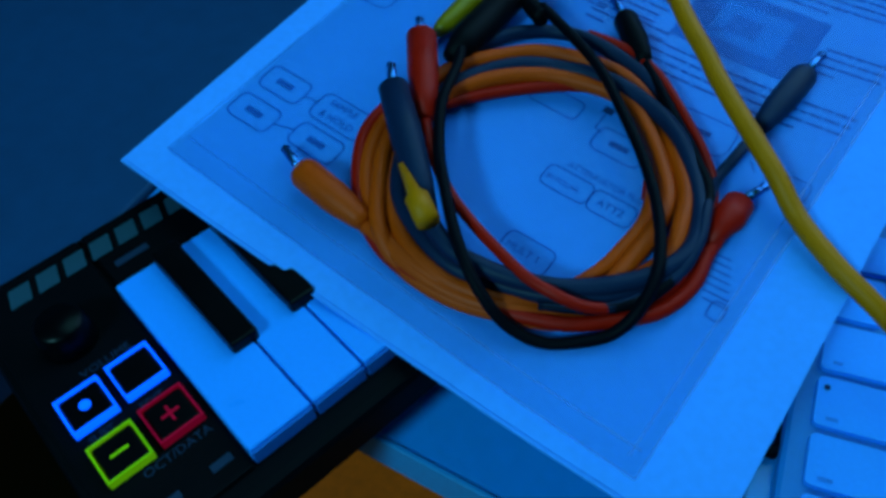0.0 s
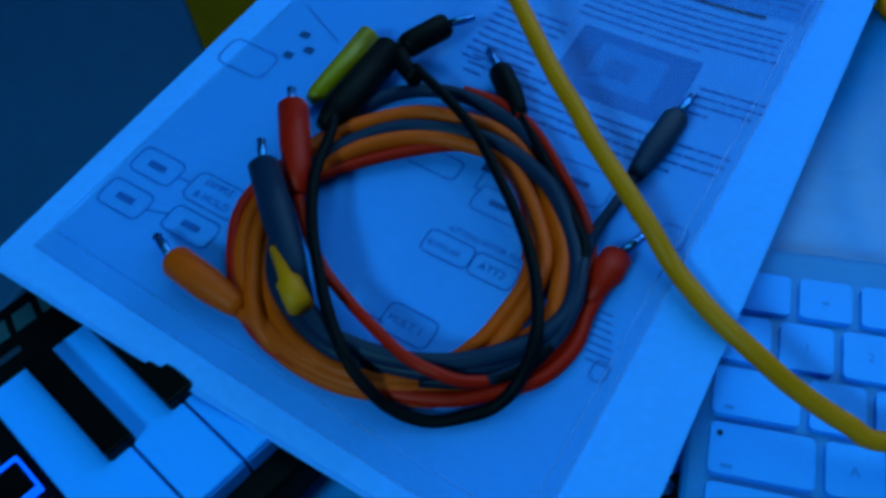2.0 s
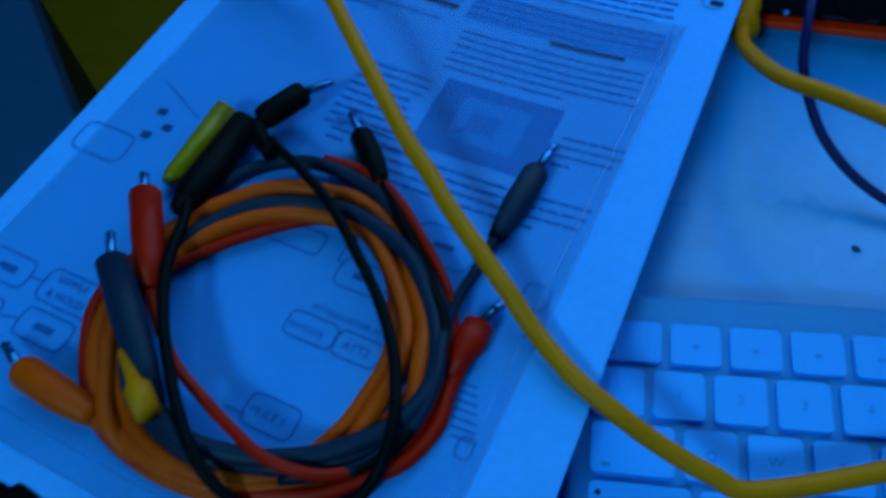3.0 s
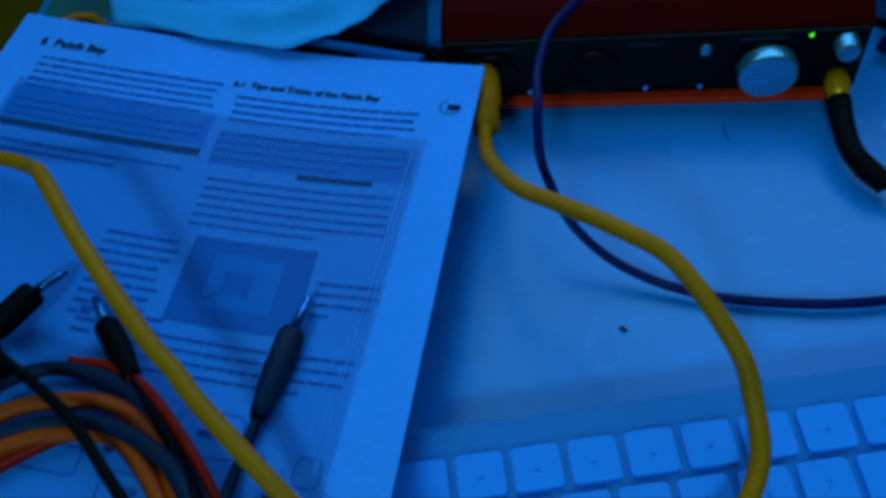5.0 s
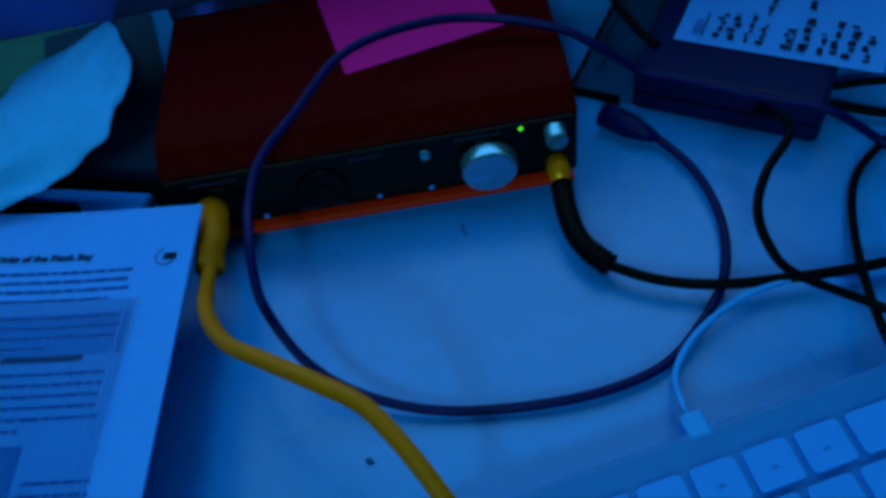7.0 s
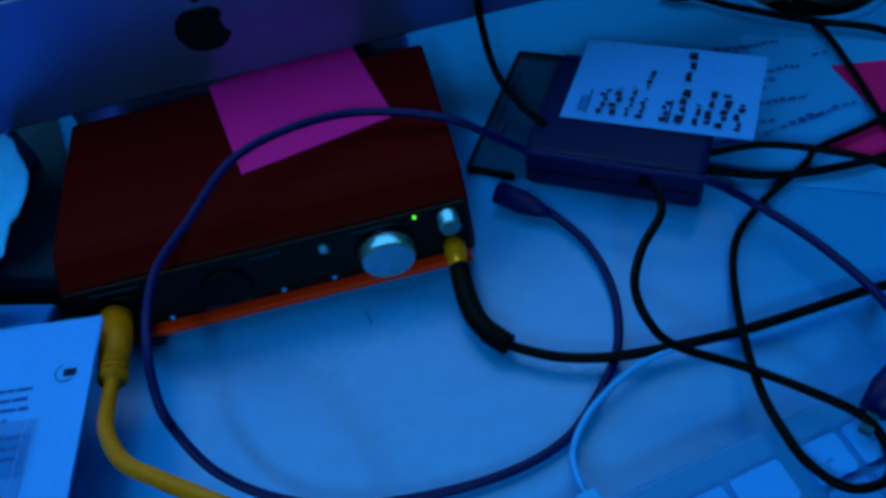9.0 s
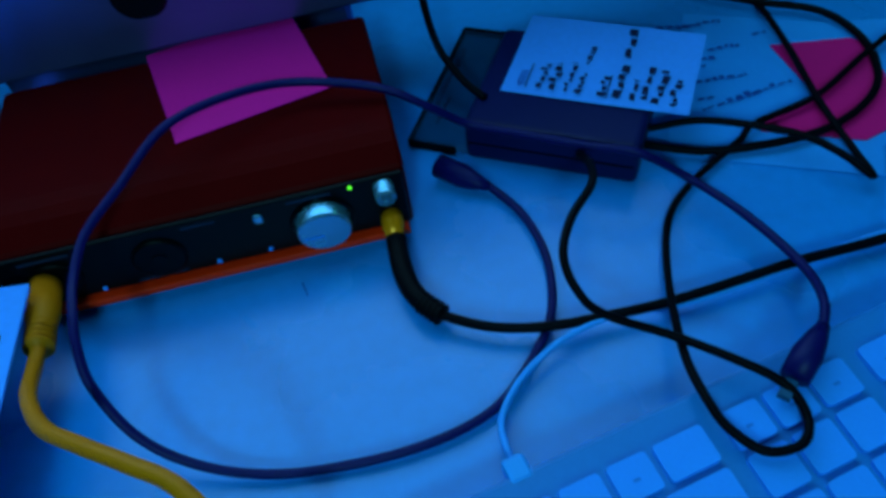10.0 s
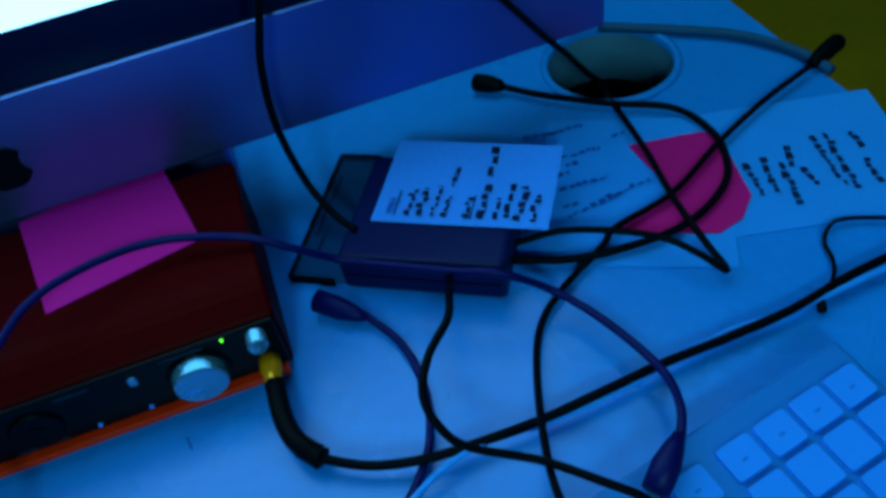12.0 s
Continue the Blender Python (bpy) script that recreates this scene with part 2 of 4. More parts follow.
def desk():
    t = thing("desk", "white laminate desk with a round cable hole", "desk", D)
    bm = bmesh.new()
    outer = [bm.verts.new(p) for p in ((-0.172, 0, 0), (0.627, 0, 0), (0.627, 0.62, 0), (-0.172, 0.62, 0))]
    n = 40
    hole = [bm.verts.new((0.523 + 0.041 * cos(2 * pi * k / n), 0.466 + 0.041 * sin(2 * pi * k / n), 0)) for k in range(n)]
    edges = [bm.edges.new((a, b)) for loop in (outer, hole) for a, b in zip(loop, loop[1:] + loop[:1])]
    bmesh.ops.triangle_fill(bm, use_beauty=True, use_dissolve=False, edges=edges)
    up = bmesh.ops.extrude_face_region(bm, geom=list(bm.faces))["geom"]
    for v in up:
        if isinstance(v, bmesh.types.BMVert):
            v.co.z = -0.026
    bmesh.ops.recalc_face_normals(bm, faces=bm.faces)
    part("top", bm, DESK, t)
    part("front_edge_band", box(-0.172, 0.627, -0.0025, -0.0005, -0.0255, -0.001, 0.0005), DESK_EDGE, t, "blue-grey edge band")
    for x in (-0.13, 0.59):
        for y in (0.05, 0.57):
            part("leg", box(x - 0.025, x + 0.025, y - 0.025, y + 0.025, FZ, -0.026, 0.003), DESK_EDGE, t)
    # added board, raised to catch light, in place of the bright floor below
    part("floor_stand_in", box(-0.16, 0.30, -0.05, 0.30, -0.135, -0.12, 0.002), FLOOR_LIT, t, "added orange-brown board standing in for the lit floor")
    # plastic sleeve in the cable hole
    bm = bmesh.new()
    rings = []
    for r, z in ((0.0455, 0.0005), (0.0455, 0.002), (0.0415, 0.0025), (0.0405, 0.001), (0.0404, -0.004)):
        rings.append([bm.verts.new((0.523 + r * cos(2 * pi * k / n), 0.466 + r * sin(2 * pi * k / n), z)) for k in range(n)])
    for a, b in zip(rings, rings[1:]):
        for k in range(n):
            bm.faces.new((a[k], a[(k + 1) % n], b[(k + 1) % n], b[k]))
    g = part("grommet", bm, DESK, t, "plastic cable grommet", smooth=True)
    bm = bmesh.new()
    rings = [[bm.verts.new((0.523 + r * cos(2 * pi * k / n), 0.466 + r * sin(2 * pi * k / n), z)) for k in range(n)] for r, z in ((0.0403, -0.004), (0.0396, -0.012), (0.0390, -0.040), (0.0408, -0.040), (0.0408, -0.004))]
    for a, b in zip(rings, rings[1:]):
        for k in range(n):
            bm.faces.new((a[k], a[(k + 1) % n], b[(k + 1) % n], b[k]))
    # added slab that hides the floor and darkens the inside of the hole
    part("hole_light_block", box(0.36, 0.62, 0.30, 0.615, -0.10, -0.075, 0.002), BLACK, t, "black slab added under the hole to keep it dark")
    part("sleeve", bm, GROMMET_WALL, g, "grey sleeve inside the hole", smooth=True)


desk()
cab = thing("side_cabinet", "dark slate-blue cabinet standing beside the desk", "cabinet", D)
part("top", prism([(-0.178, -0.45), (-0.178, 0.18), (-0.30, 0.29), (-0.52, 0.49), (-1.1, 0.49), (-1.1, -0.45)], -0.03, -0.002, 0.002), CABINET, cab)
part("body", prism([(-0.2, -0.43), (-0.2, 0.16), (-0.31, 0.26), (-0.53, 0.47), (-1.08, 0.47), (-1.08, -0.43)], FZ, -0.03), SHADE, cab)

# ---- the desktop computer ----
M = pose(0.142, 0.3122, 0, 0, 0, -10)


def computer():
    t = thing("desktop_computer", "large all-in-one desktop computer with a bright screen", "computer", M)
    W = 0.325
    part("chin", box(-W, W, 0, 0.012, 0.055, 0.1225, 0.0015), CHIN, t, "satin aluminium chin")
    part("bezel", box(-W, W, 0.0005, 0.012, 0.1228, 0.516, 0.001), BEZEL, t, "black glass bezel")
    part("screen", box(-W + 0.027, W - 0.027, -0.0004, 0.0004, 0.151, 0.488), SCREEN, t, "white lit screen")
    part("back_shell", box(-W + 0.01, W - 0.01, 0.0125, 0.04, 0.06, 0.51, 0.012, 3), CHIN, t)
    part("stand_neck", box(-0.1, 0.1, 0.045, 0.06, 0.006, 0.3, 0.004), CHIN, t)
    part("stand_foot", box(-0.1, 0.1, -0.0, 0.17, 0.0, 0.006, 0.002), CHIN, t)
    # emblem: a bitten fruit shape and its leaf
    n, pts = 56, []
    for k in range(n):
        a = 2 * pi * k / n
        r = 0.0128 * (1 - 0.10 * max(0, sin(a)) ** 10 - 0.10 * max(0, -sin(a)) ** 16 + 0.05 * abs(cos(a)) ** 3 - (0.07 * max(0, -sin(a))) * abs(cos(a)))
        x, y = r * cos(a) * 1.0, r * sin(a) * 1.02
        d = math.hypot(x - 0.0165, y - 0.0015)
        if d < 0.0075:
            x, y = 0.0165 + (x - 0.0165) / d * 0.0075, 0.0015 + (y - 0.0015) / d * 0.0075
        pts.append((x, y))
    bm = prism(pts, 0, 0.0006)
    part("emblem", bm, LOGO, t, "glossy black emblem", smooth=False).matrix_local = pose(0, -0.0007, 0.0860, 90, 0, 0)
    bm = prism([(0.0058 * cos(2 * pi * k / 20) * (0.55 if k % 20 else 1), 0.0024 * sin(2 * pi * k / 20)) for k in range(20)], 0, 0.0006)
    part("emblem_leaf", bm, LOGO, t).matrix_local = pose(0.0025, -0.0007, 0.1035, 90, -50, 0)


computer()

# ---- the computer keyboard ----
U = 0.01905


def keyboard():
    tilt = math.degrees(math.atan(0.105))
    m = pose(0, 0, 0.0137, tilt, 0, 0)
    t = thing("computer_keyboard", "white computer keyboard with an aluminium body", "keyboard", m)
    part("body", box(-0.006, 0.4225, -0.082, 0.0475, -0.0075, -0.0022, 0.002), ALU, t, "aluminium body", smooth=False)
    part("rear_tube", lathe((0.0, 0.040, -0.0105), (0.416, 0.040, -0.0105), [(0, 0.0075), (1, 0.0075)], 24), KEYCAP, t, smooth=True)
    part("front_foot", box(0.02, 0.4, -0.074, -0.066, -0.0085, -0.0072), KEYCAP, t)
    gap, shapes = 0.0014, {}

    def key(x, y, w, h, mark=""):
        size = (round(w, 5), round(h, 5))
        if size not in shapes:
            bm = box(gap - w / 2, w / 2 - gap, gap - h / 2, h / 2 - gap, -0.0022, 0, 0)
            edges = [e for e in bm.edges if abs(e.verts[0].co.z - e.verts[1].co.z) > 0.001]
            bmesh.ops.bevel(bm, geom=edges, offset=0.0017, segments=3, affect="EDGES", profile=0.5)
            me = bpy.data.meshes.new("key")
            bm.to_mesh(me)
            bm.free()
            me.materials.append(KEYCAP)
            shapes[size] = me
        ob = new("key", shapes[size])
        ob.parent = t
        ob.location = (x + w / 2, y + h / 2, 0)
        if mark:
            bm = lettering(mark, 0.0046) if len(mark) == 1 else box(0, 0.0007 * len(mark) + 0.0006, 0, 0.0011, 0, 0.0001)
            xs = [v.co.x for v in bm.verts] or [0]
            for v in bm.verts:
                v.co += Vector((-(min(xs) + max(xs)) / 2, -0.0016, 0.0002))
                if len(mark) > 1 and w > 1.2 * U:
                    v.co += Vector((gap + 0.0035 - w / 2 + (max(xs) - min(xs)) / 2, 0.0035 - h / 2 + gap, 0))
            part("legend", bm, LEGEND, ob)
        return ob

    ESC, FH = 0.0245, 0.0176
    key(0, U, ESC, FH, "esc")
    for i in range(12):
        key(ESC + i * U, U, U, FH, "F%d" % (i + 1))
    key(ESC + 12 * U, U, 14.5 * U - ESC - 12 * U, FH)
    for i in range(3):
        key((14.75 + i) * U, U, U, FH, "F%d" % (13 + i))
    for i in range(4):
        key((18 + i) * U, U, U, FH, "F%d" % (16 + i))
    for i, c in enumerate("`1234567890-="):
        key(i * U, 0, U, U, c)
    key(13 * U, 0, 1.5 * U, U, "delete")
    key(0, -U, 1.5 * U, U, "tab")
    for i, c in enumerate("QWERTYUIOP[]\\"):
        key((1.5 + i) * U, -U, U, U, c)
    caps = key(0, -2 * U, 1.75 * U, U, "caps")
    part("indicator", lathe((-0.0125, 0.0045, -0.0002), (-0.0125, 0.0045, 0.0003), [(0, 0.0009), (1, 0.0009)], 12), INK_DARK, caps, "dark indicator dot")
    for i, c in enumerate("ASDFGHJKL;'"):
        key((1.75 + i) * U, -2 * U, U, U, c)
    key(12.75 * U, -2 * U, 1.75 * U, U, "return")
    key(0, -3 * U, 2.25 * U, U, "shift")
    for i, c in enumerate("ZXCVBNM,./"):
        key((2.25 + i) * U, -3 * U, U, U, c)
    key(12.25 * U, -3 * U, 2.25 * U, U, "shift")
    x = 0.0
    for w, c in ((1.5, "ctrl"), (1.25, "alt"), (1.5, "cmd"), (6, ""), (1.5, "cmd"), (1.25, "alt"), (1.5, "ctrl")):
        key(x * U, -4 * U, w * U, U, c)
        x += w
    for r in (0, 1):
        for i in range(3):
            key((14.75 + i) * U, -r * U, U, U)
    key(15.75 * U, -3 * U, U, U)
    for i in range(3):
        key((14.75 + i) * U, -4 * U, U, U)
    for r in range(4):
        for i in range(3):
            key((18 + i) * U, -r * U, U, U, ("", "789", "456", "123")[r][i] if r else "")
        if r < 3:
            key(21 * U, -r * U, U, U)
    key(21 * U, -4 * U, U, 2 * U)
    key(18 * U, -4 * U, 2 * U, U, "")
    key(20 * U, -4 * U, U, U, ".")
    part("cable_boot", box(0.2035, 0.2125, 0.0440, 0.0540, -0.0085, -0.0015, 0.0015), WHITE_RUBBER, t, "white cable boot")


keyboard()

# ---- the small piano keyboard ----
K = pose(-0.1430, -0.1110, -0.0010, 0, 0, 63.0) @ pose(0, 0, 0, 0, 3.4, 0)


def piano():
    """Local x runs along the keys from the low end, local y to the back."""
    t = thing("piano_keyboard", "black mini piano keyboard with lit buttons, partly under paper", "keyboard", K)
    L0, L1, B, F = -0.044, 0.400, 0.113, -0.010
    part("case", box(L0, L1, F, B, 0.0255, 0.0435, 0.003), BLACK, t, "matt black plastic case")
    part("control_panel", box(L0 + 0.003, -0.0034, F + 0.008, B - 0.003, 0.0435, 0.0455, 0.0008), BLACK, t)
    part("rear_panel", box(-0.0015, L1 - 0.003, 0.0785, B - 0.003, 0.0435, 0.0455, 0.0008), BLACK, t)
    for x in (L0 + 0.03,):
        for y in (0.012, B - 0.02):
            part("foot", lathe((x, y, 0.0012), (x, y, 0.026), [(0, 0.008), (1, 0.007)], 16), BLACK_RUBBER, t)
    P = 0.0183
    for i in range(21):
        k = part("white_key", box(i * P + (0.0004 if i else -0.0028), (i + 1) * P - 0.0004, 0.0, 0.0775, 0.0405, 0.050, 0.0005, 1), PIANO, t)
        # front face in the darker white, its shade painted in
        part("key_front", box(i * P + (0.0005 if i else -0.0027), (i + 1) * P - 0.0005, -0.0012, -0.0003, 0.0405, 0.0492, 0.0003, 1), PIANO_SHADED, k)
        if i % 7 in (0, 1, 3, 4, 5) and i < 20:
            x = (i + 1) * P + {0: -0.0026, 1: 0.0002, 3: -0.001, 4: 0, 5: 0.001}[i % 7]
            bm = box(x - 0.0046, x + 0.0046, 0.0285, 0.0775, 0.048, 0.0545, 0.0009, 2)
            part("black_key", bm, GLOSS_BLACK, t)
    for x, y, glow, mark in ((-0.0293, 0.0458, LED_BLUE, "dot"), (-0.0128, 0.0462, LED_BLUE, ""), (-0.0125, 0.0262, LED_RED, "plus"), (-0.0288, 0.0256, LED_LIME, "minus")):
        b = part("button", box(x - 0.0062, x + 0.0062, y - 0.0062, y + 0.0062, 0.0455, 0.0485, 0.001), GLOSS_BLACK, t)
        bm, r = bmesh.new(), 0.0066
        for q in range(4):
            a = (q * pi / 2)
            c, s = round(cos(a)), round(sin(a))
            w = 0.0006
            cx, cy = x + c * r, y + s * r
            hx, hy = (w / 2, r + w / 2) if c else (r - w / 2, w / 2)
            box(cx - hx, cx + hx, cy - hy, cy + hy, 0.0457, 0.0489, 0, bm=bm)
        part("glowing_rim", bm, glow, b, "glowing button rim")
        if mark:
            bm = bmesh.new()
            if mark == "dot":
                lathe((x, y, 0.0485), (x, y, 0.0488), [(0, 0.0017), (1, 0.0017)], 18, bm=bm)
            else:
                box(x - 0.0028, x + 0.0028, y - 0.0004, y + 0.0004, 0.0485, 0.0488, bm=bm)
                if mark == "plus":
                    box(x - 0.0004, x + 0.0004, y - 0.0028, y + 0.0028, 0.0485, 0.0488, bm=bm)
            part("symbol", bm, glow, b, "glowing symbol")
    part("knob", lathe((-0.0225, 0.0725, 0.0455), (-0.0225, 0.0725, 0.056), [(0, 0.0085), (0.2, 0.0085), (0.9, 0.0075), (1, 0.0065)], 28), GLOSS_BLACK, t, "glossy black volume knob", smooth=True)

    def words(text, size, x, y, material):
        bm = lettering(text, size)
        for v in bm.verts:
            v.co = Vector((x + v.co.x, y + v.co.y, 0.0458))
        part("lettering", bm, material, t, "printed words")

    # the printed name: plain slanted shapes
    for k in range(10):
        bm, x0, h = bmesh.new(), -0.0315 + 0.0096 * k, 0.0080

        def slab(xa, xb, ya, yb):
            bm.faces.new([bm.verts.new((x0 + x + 0.25 * y, 0.0965 + y, 0.0458)) for x, y in ((xa, ya), (xb, ya), (xb, yb), (xa, yb))])

        slab(0, 0.0072, 0, h)
        part("name_shape", bm, WHITE_PRINT, t)

    def bar(x, y, w, h):
        bm = box(x, x + w, y, y + h, 0.0455, 0.0458)
        part("lettering", bm, GREY_PRINT, t)

    bar(0.002, 0.0885, 0.012, 0.0026)
    words("VOLUME", 0.0042, -0.026, 0.0565, GREY_PRINT)
    words("SUST", 0.0036, -0.034, 0.0348, GREY_PRINT)
    words("EDIT", 0.0036, -0.018, 0.0345, GREY_PRINT)
    words("OCT/DATA", 0.0042, -0.0275, 0.0148, GREY_PRINT)
    bar(-0.013, 0.0035, 0.0065, 0.0026)
    bar(-0.030, 0.0035, 0.0075, 0.0026)


piano()

# ---- the printed manual ----
BL, BR, TR, TL = Vector((-0.230, -0.035, 0.060)), Vector((-0.023, -0.096, 0.043)), Vector((0.059, 0.199, 0.043)), Vector((-0.152, 0.268, 0.050))


def page(s, t, up=0.0):
    p = BL * (1 - s) * (1 - t) + BR * s * (1 - t) + TR * s * t + TL * (1 - s) * t
    p.z = 0.0425 + 0.0185 * max(0.0, 1 - s * 1.25) ** 1.4 + up + 0.0012 * sin(3.1 * s + 4.2 * t) * sin(pi * min(1, max(0, s))) * sin(pi * min(1, max(0, t)))
    return p


def sheet(s0, s1, t0, t1, up, thick, nx=14, ny=18, skew=0.0):
    bm = bmesh.new()
    rows = [[[bm.verts.new(page(s0 + (s1 - s0) * i / nx + skew * j / ny, t0 + (t1 - t0) * j / ny, up - d)) for i in range(nx + 1)] for j in range(ny + 1)] for d in (0, thick)]
    for layer, flip in ((rows[0], 1), (rows[1], -1)):
        for j in range(ny):
            for i in range(nx):
                bm.faces.new((layer[j][i], layer[j][i + 1], layer[j + 1][i + 1], layer[j + 1][i])[::flip])
    rim = [(0, i) for i in range(nx)] + [(j, nx) for j in range(ny)] + [(ny, nx - i) for i in range(nx)] + [(ny - j, 0) for j in range(ny)]
    for (a, b), (c, d) in zip(rim, rim[1:] + rim[:1]):
        bm.faces.new((rows[0][a][b], rows[1][a][b], rows[1][c][d], rows[0][c][d]))
    bmesh.ops.recalc_face_normals(bm, faces=bm.faces)
    return bm


def stroke(bm, a, b, w, up=0.0004):
    """A printed line from a to b on the page, w wide (in page heights), following the sheet."""
    n = max(1, int(math.dist(a, b) / 0.04))
    dx, dy = (b[0] - a[0]) * 0.216, (b[1] - a[1]) * 0.306
    le = math.hypot(dx, dy) or 1
    ox, oy = -dy / le * w / 2 / 0.216 * 0.306, dx / le * w / 2
    last = None
    for k in range(n + 1):
        s, t = a[0] + (b[0] - a[0]) * k / n, a[1] + (b[1] - a[1]) * k / n
        pair = (bm.verts.new(page(s + ox, t + oy, up)), bm.verts.new(page(s - ox, t - oy, up)))
        if last:
            bm.faces.new((last[0], last[1], pair[1], pair[0]))
        last = pair


def on_page(text, size, s, t, bold=0.0):
    bm = lettering(text, size, bold)
    for v in bm.verts:
        v.co = page(s + v.co.x / 0.225, t + v.co.y / 0.306, 0.0005)
    return bm


def manual():
    t = thing("printed_manual", "open white printed manual with diagrams lying over the keyboards", "paper")
    part("lower_sheet", sheet(-0.006, 0.997, -0.004, 0.996, -0.0005, 0.0008, skew=0.004), PAPER, t)
    part("top_sheet", sheet(0, 1, 0, 1, 0, 0.0003), PAPER, t)
    rnd = random.Random(4)
    bm = bmesh.new()
    # paragraphs: (left, right, top, lines)
    for s0, s1, top, n in ((0.09, 0.49, 0.915, 5), (0.09, 0.49, 0.83, 3), (0.10, 0.49, 0.755, 2), (0.525, 0.90, 0.895, 4), (0.525, 0.90, 0.825, 4), (0.535, 0.90, 0.745, 6), (0.80, 0.93, 0.655, 1), (0.80, 0.92, 0.61, 4),
                           (0.52, 0.90, 0.512, 4), (0.40, 0.54, 0.64, 9), (0.42, 0.57, 0.53, 3)):
        for k in range(n):
            y = top - 0.0145 * k
            x = s0
            end = s1 - (rnd.uniform(0.02, 0.14) if k == n - 1 else rnd.uniform(0, 0.015))
            while x < end - 0.008:
                w = min(rnd.uniform(0.010, 0.045), end - x)
                stroke(bm, (x, y), (x + w, y), rnd.uniform(0.0036, 0.0048))
                x += w + 0.0035
    part("body_text", bm, INK, t, "lines of small print")
    bm = bmesh.new()
    stroke(bm, (0.08, 0.786), (0.50, 0.786), 0.013)
    part("heading_bar", bm, INK_DARK, t, "dark heading bar")
    bm = bmesh.new()
    stroke(bm, (0.70, 0.766), (0.845, 0.766), 0.009)
    part("heading_bar", bm, INK_DARK, t)
    for s0, s1, y0, y1, m in ((0.08, 0.50, 0.855, 0.797, GREY_INK), (0.52, 0.91, 0.83, 0.77, GREY_INK), (0.56, 0.785, 0.655, 0.533, PIC_INK)):
        bm = bmesh.new()
        stroke(bm, (s0, (y0 + y1) / 2), (s1, (y0 + y1) / 2), y0 - y1, 0.0003)
        part("tinted_panel", bm, m, t, "tinted printed panel")
    bm = bmesh.new()
    stroke(bm, (0.61, 0.596), (0.735, 0.596), 0.075, 0.00045)
    part("picture_shape", bm, GREY_INK, t)
    bm = bmesh.new()
    stroke(bm, (0.635, 0.594), (0.69, 0.594), 0.034, 0.0006)
    stroke(bm, (0.60, 0.56), (0.65, 0.585), 0.006, 0.0006)
    part("picture_shape", bm, PIC_INK, t)
    part("heading", on_page("6  Patch Bay", 0.0066, 0.068, 0.940, 0.00022), INK_DARK, t)
    part("heading", on_page("6.1  Tips and Tricks of the Patch Bay", 0.0046, 0.507, 0.915, 0.00018), INK_DARK, t)
    # page mark: a broken ring and a bar
    bm = bmesh.new()
    for k in range(9, 27):
        a, b = 2 * pi * k / 30, 2 * pi * (k + 1) / 30
        stroke(bm, (0.952 + 0.019 * cos(a), 0.912 + 0.0135 * sin(a)), (0.952 + 0.019 * cos(b), 0.912 + 0.0135 * sin(b)), 0.0014)
    stroke(bm, (0.948, 0.912), (0.972, 0.912), 0.011)
    part("page_mark", bm, INK_DARK, t)
    # block diagram
    def block(s, y, w, h, word, dark=False):
        bm, c = bmesh.new(), 0.25
        ring = []
        for qx, qy, a0 in ((1, 1, 0), (-1, 1, 90), (-1, -1, 180), (1, -1, 270)):
            for k in range(4):
                a = radians(a0 + 30 * k)
                ring.append((s + qx * (w / 2 - c * h * 1.4) + c * h * 1.4 * cos(a), y + qy * (h / 2 - c * h) + c * h * sin(a)))
        for p, q in zip(ring, ring[1:] + ring[:1]):
            stroke(bm, p, q, 0.0016)
        part("block_outline", bm, INK, t)
        if word:
            size = min(0.0042, 0.216 * w / (0.62 * len(word) + 0.8))
            part("block_word", on_page(word, size, s - 0.31 * len(word) * size / 0.216, y - (0.013 if word == "& HOLD" else 0.005)), INK, t)

    for s, y, w, h, word in ((0.101, 0.185, 0.085, 0.036, ""), (0.099, 0.133, 0.085, 0.036, ""), (0.222, 0.187, 0.105, 0.040, "& HOLD"), (0.223, 0.141, 0.09, 0.034, ""),
                             (0.588, 0.258, 0.080, 0.030, "BI-POLAR"), (0.666, 0.257, 0.072, 0.030, "ATT2"), (0.604, 0.159, 0.080, 0.034, "MULT 1"), (0.486, 0.354, 0.09, 0.030, ""),
                             (0.617, 0.335, 0.085, 0.036, ""), (0.706, 0.409, 0.105, 0.050, ""), (0.078, 0.374, 0.10, 0.045, ""), (0.872, 0.385, 0.04, 0.03, ""), (0.868, 0.205, 0.022, 0.022, "")):
        block(s, y, w, h, word)
    for s, y in ((0.101, 0.185), (0.099, 0.133), (0.223, 0.141), (0.617, 0.335), (0.706, 0.409)):
        bm = bmesh.new()
        stroke(bm, (s - 0.017, y), (s + 0.017, y), 0.008)
        part("block_word", bm, INK, t)
    part("block_word", on_page("SAMPLE", 0.0037, 0.188, 0.193), INK, t)
    part("block_word", on_page("ATTENUATOR FLOW", 0.0034, 0.57, 0.279), INK, t)
    bm = bmesh.new()
    for a, b in (((0.144, 0.185), (0.169, 0.187)), ((0.142, 0.133), (0.177, 0.141)), ((0.628, 0.258), (0.63, 0.257)), ((0.566, 0.345), (0.566, 0.374)), ((0.566, 0.345), (0.580, 0.342)), ((0.09, 0.492), (0.20, 0.455)), ((0.535, 0.15), (0.57, 0.15)), ((0.795, 0.40), (0.81, 0.385))):
        stroke(bm, a, b, 0.0016)
    for k in range(7):
        stroke(bm, (0.812 + 0.005 * k, 0.266 - 0.009 * k), (0.850 + 0.005 * k, 0.266 - 0.009 * k), 0.0018)
    part("connecting_lines", bm, INK, t)
    bm = bmesh.new()
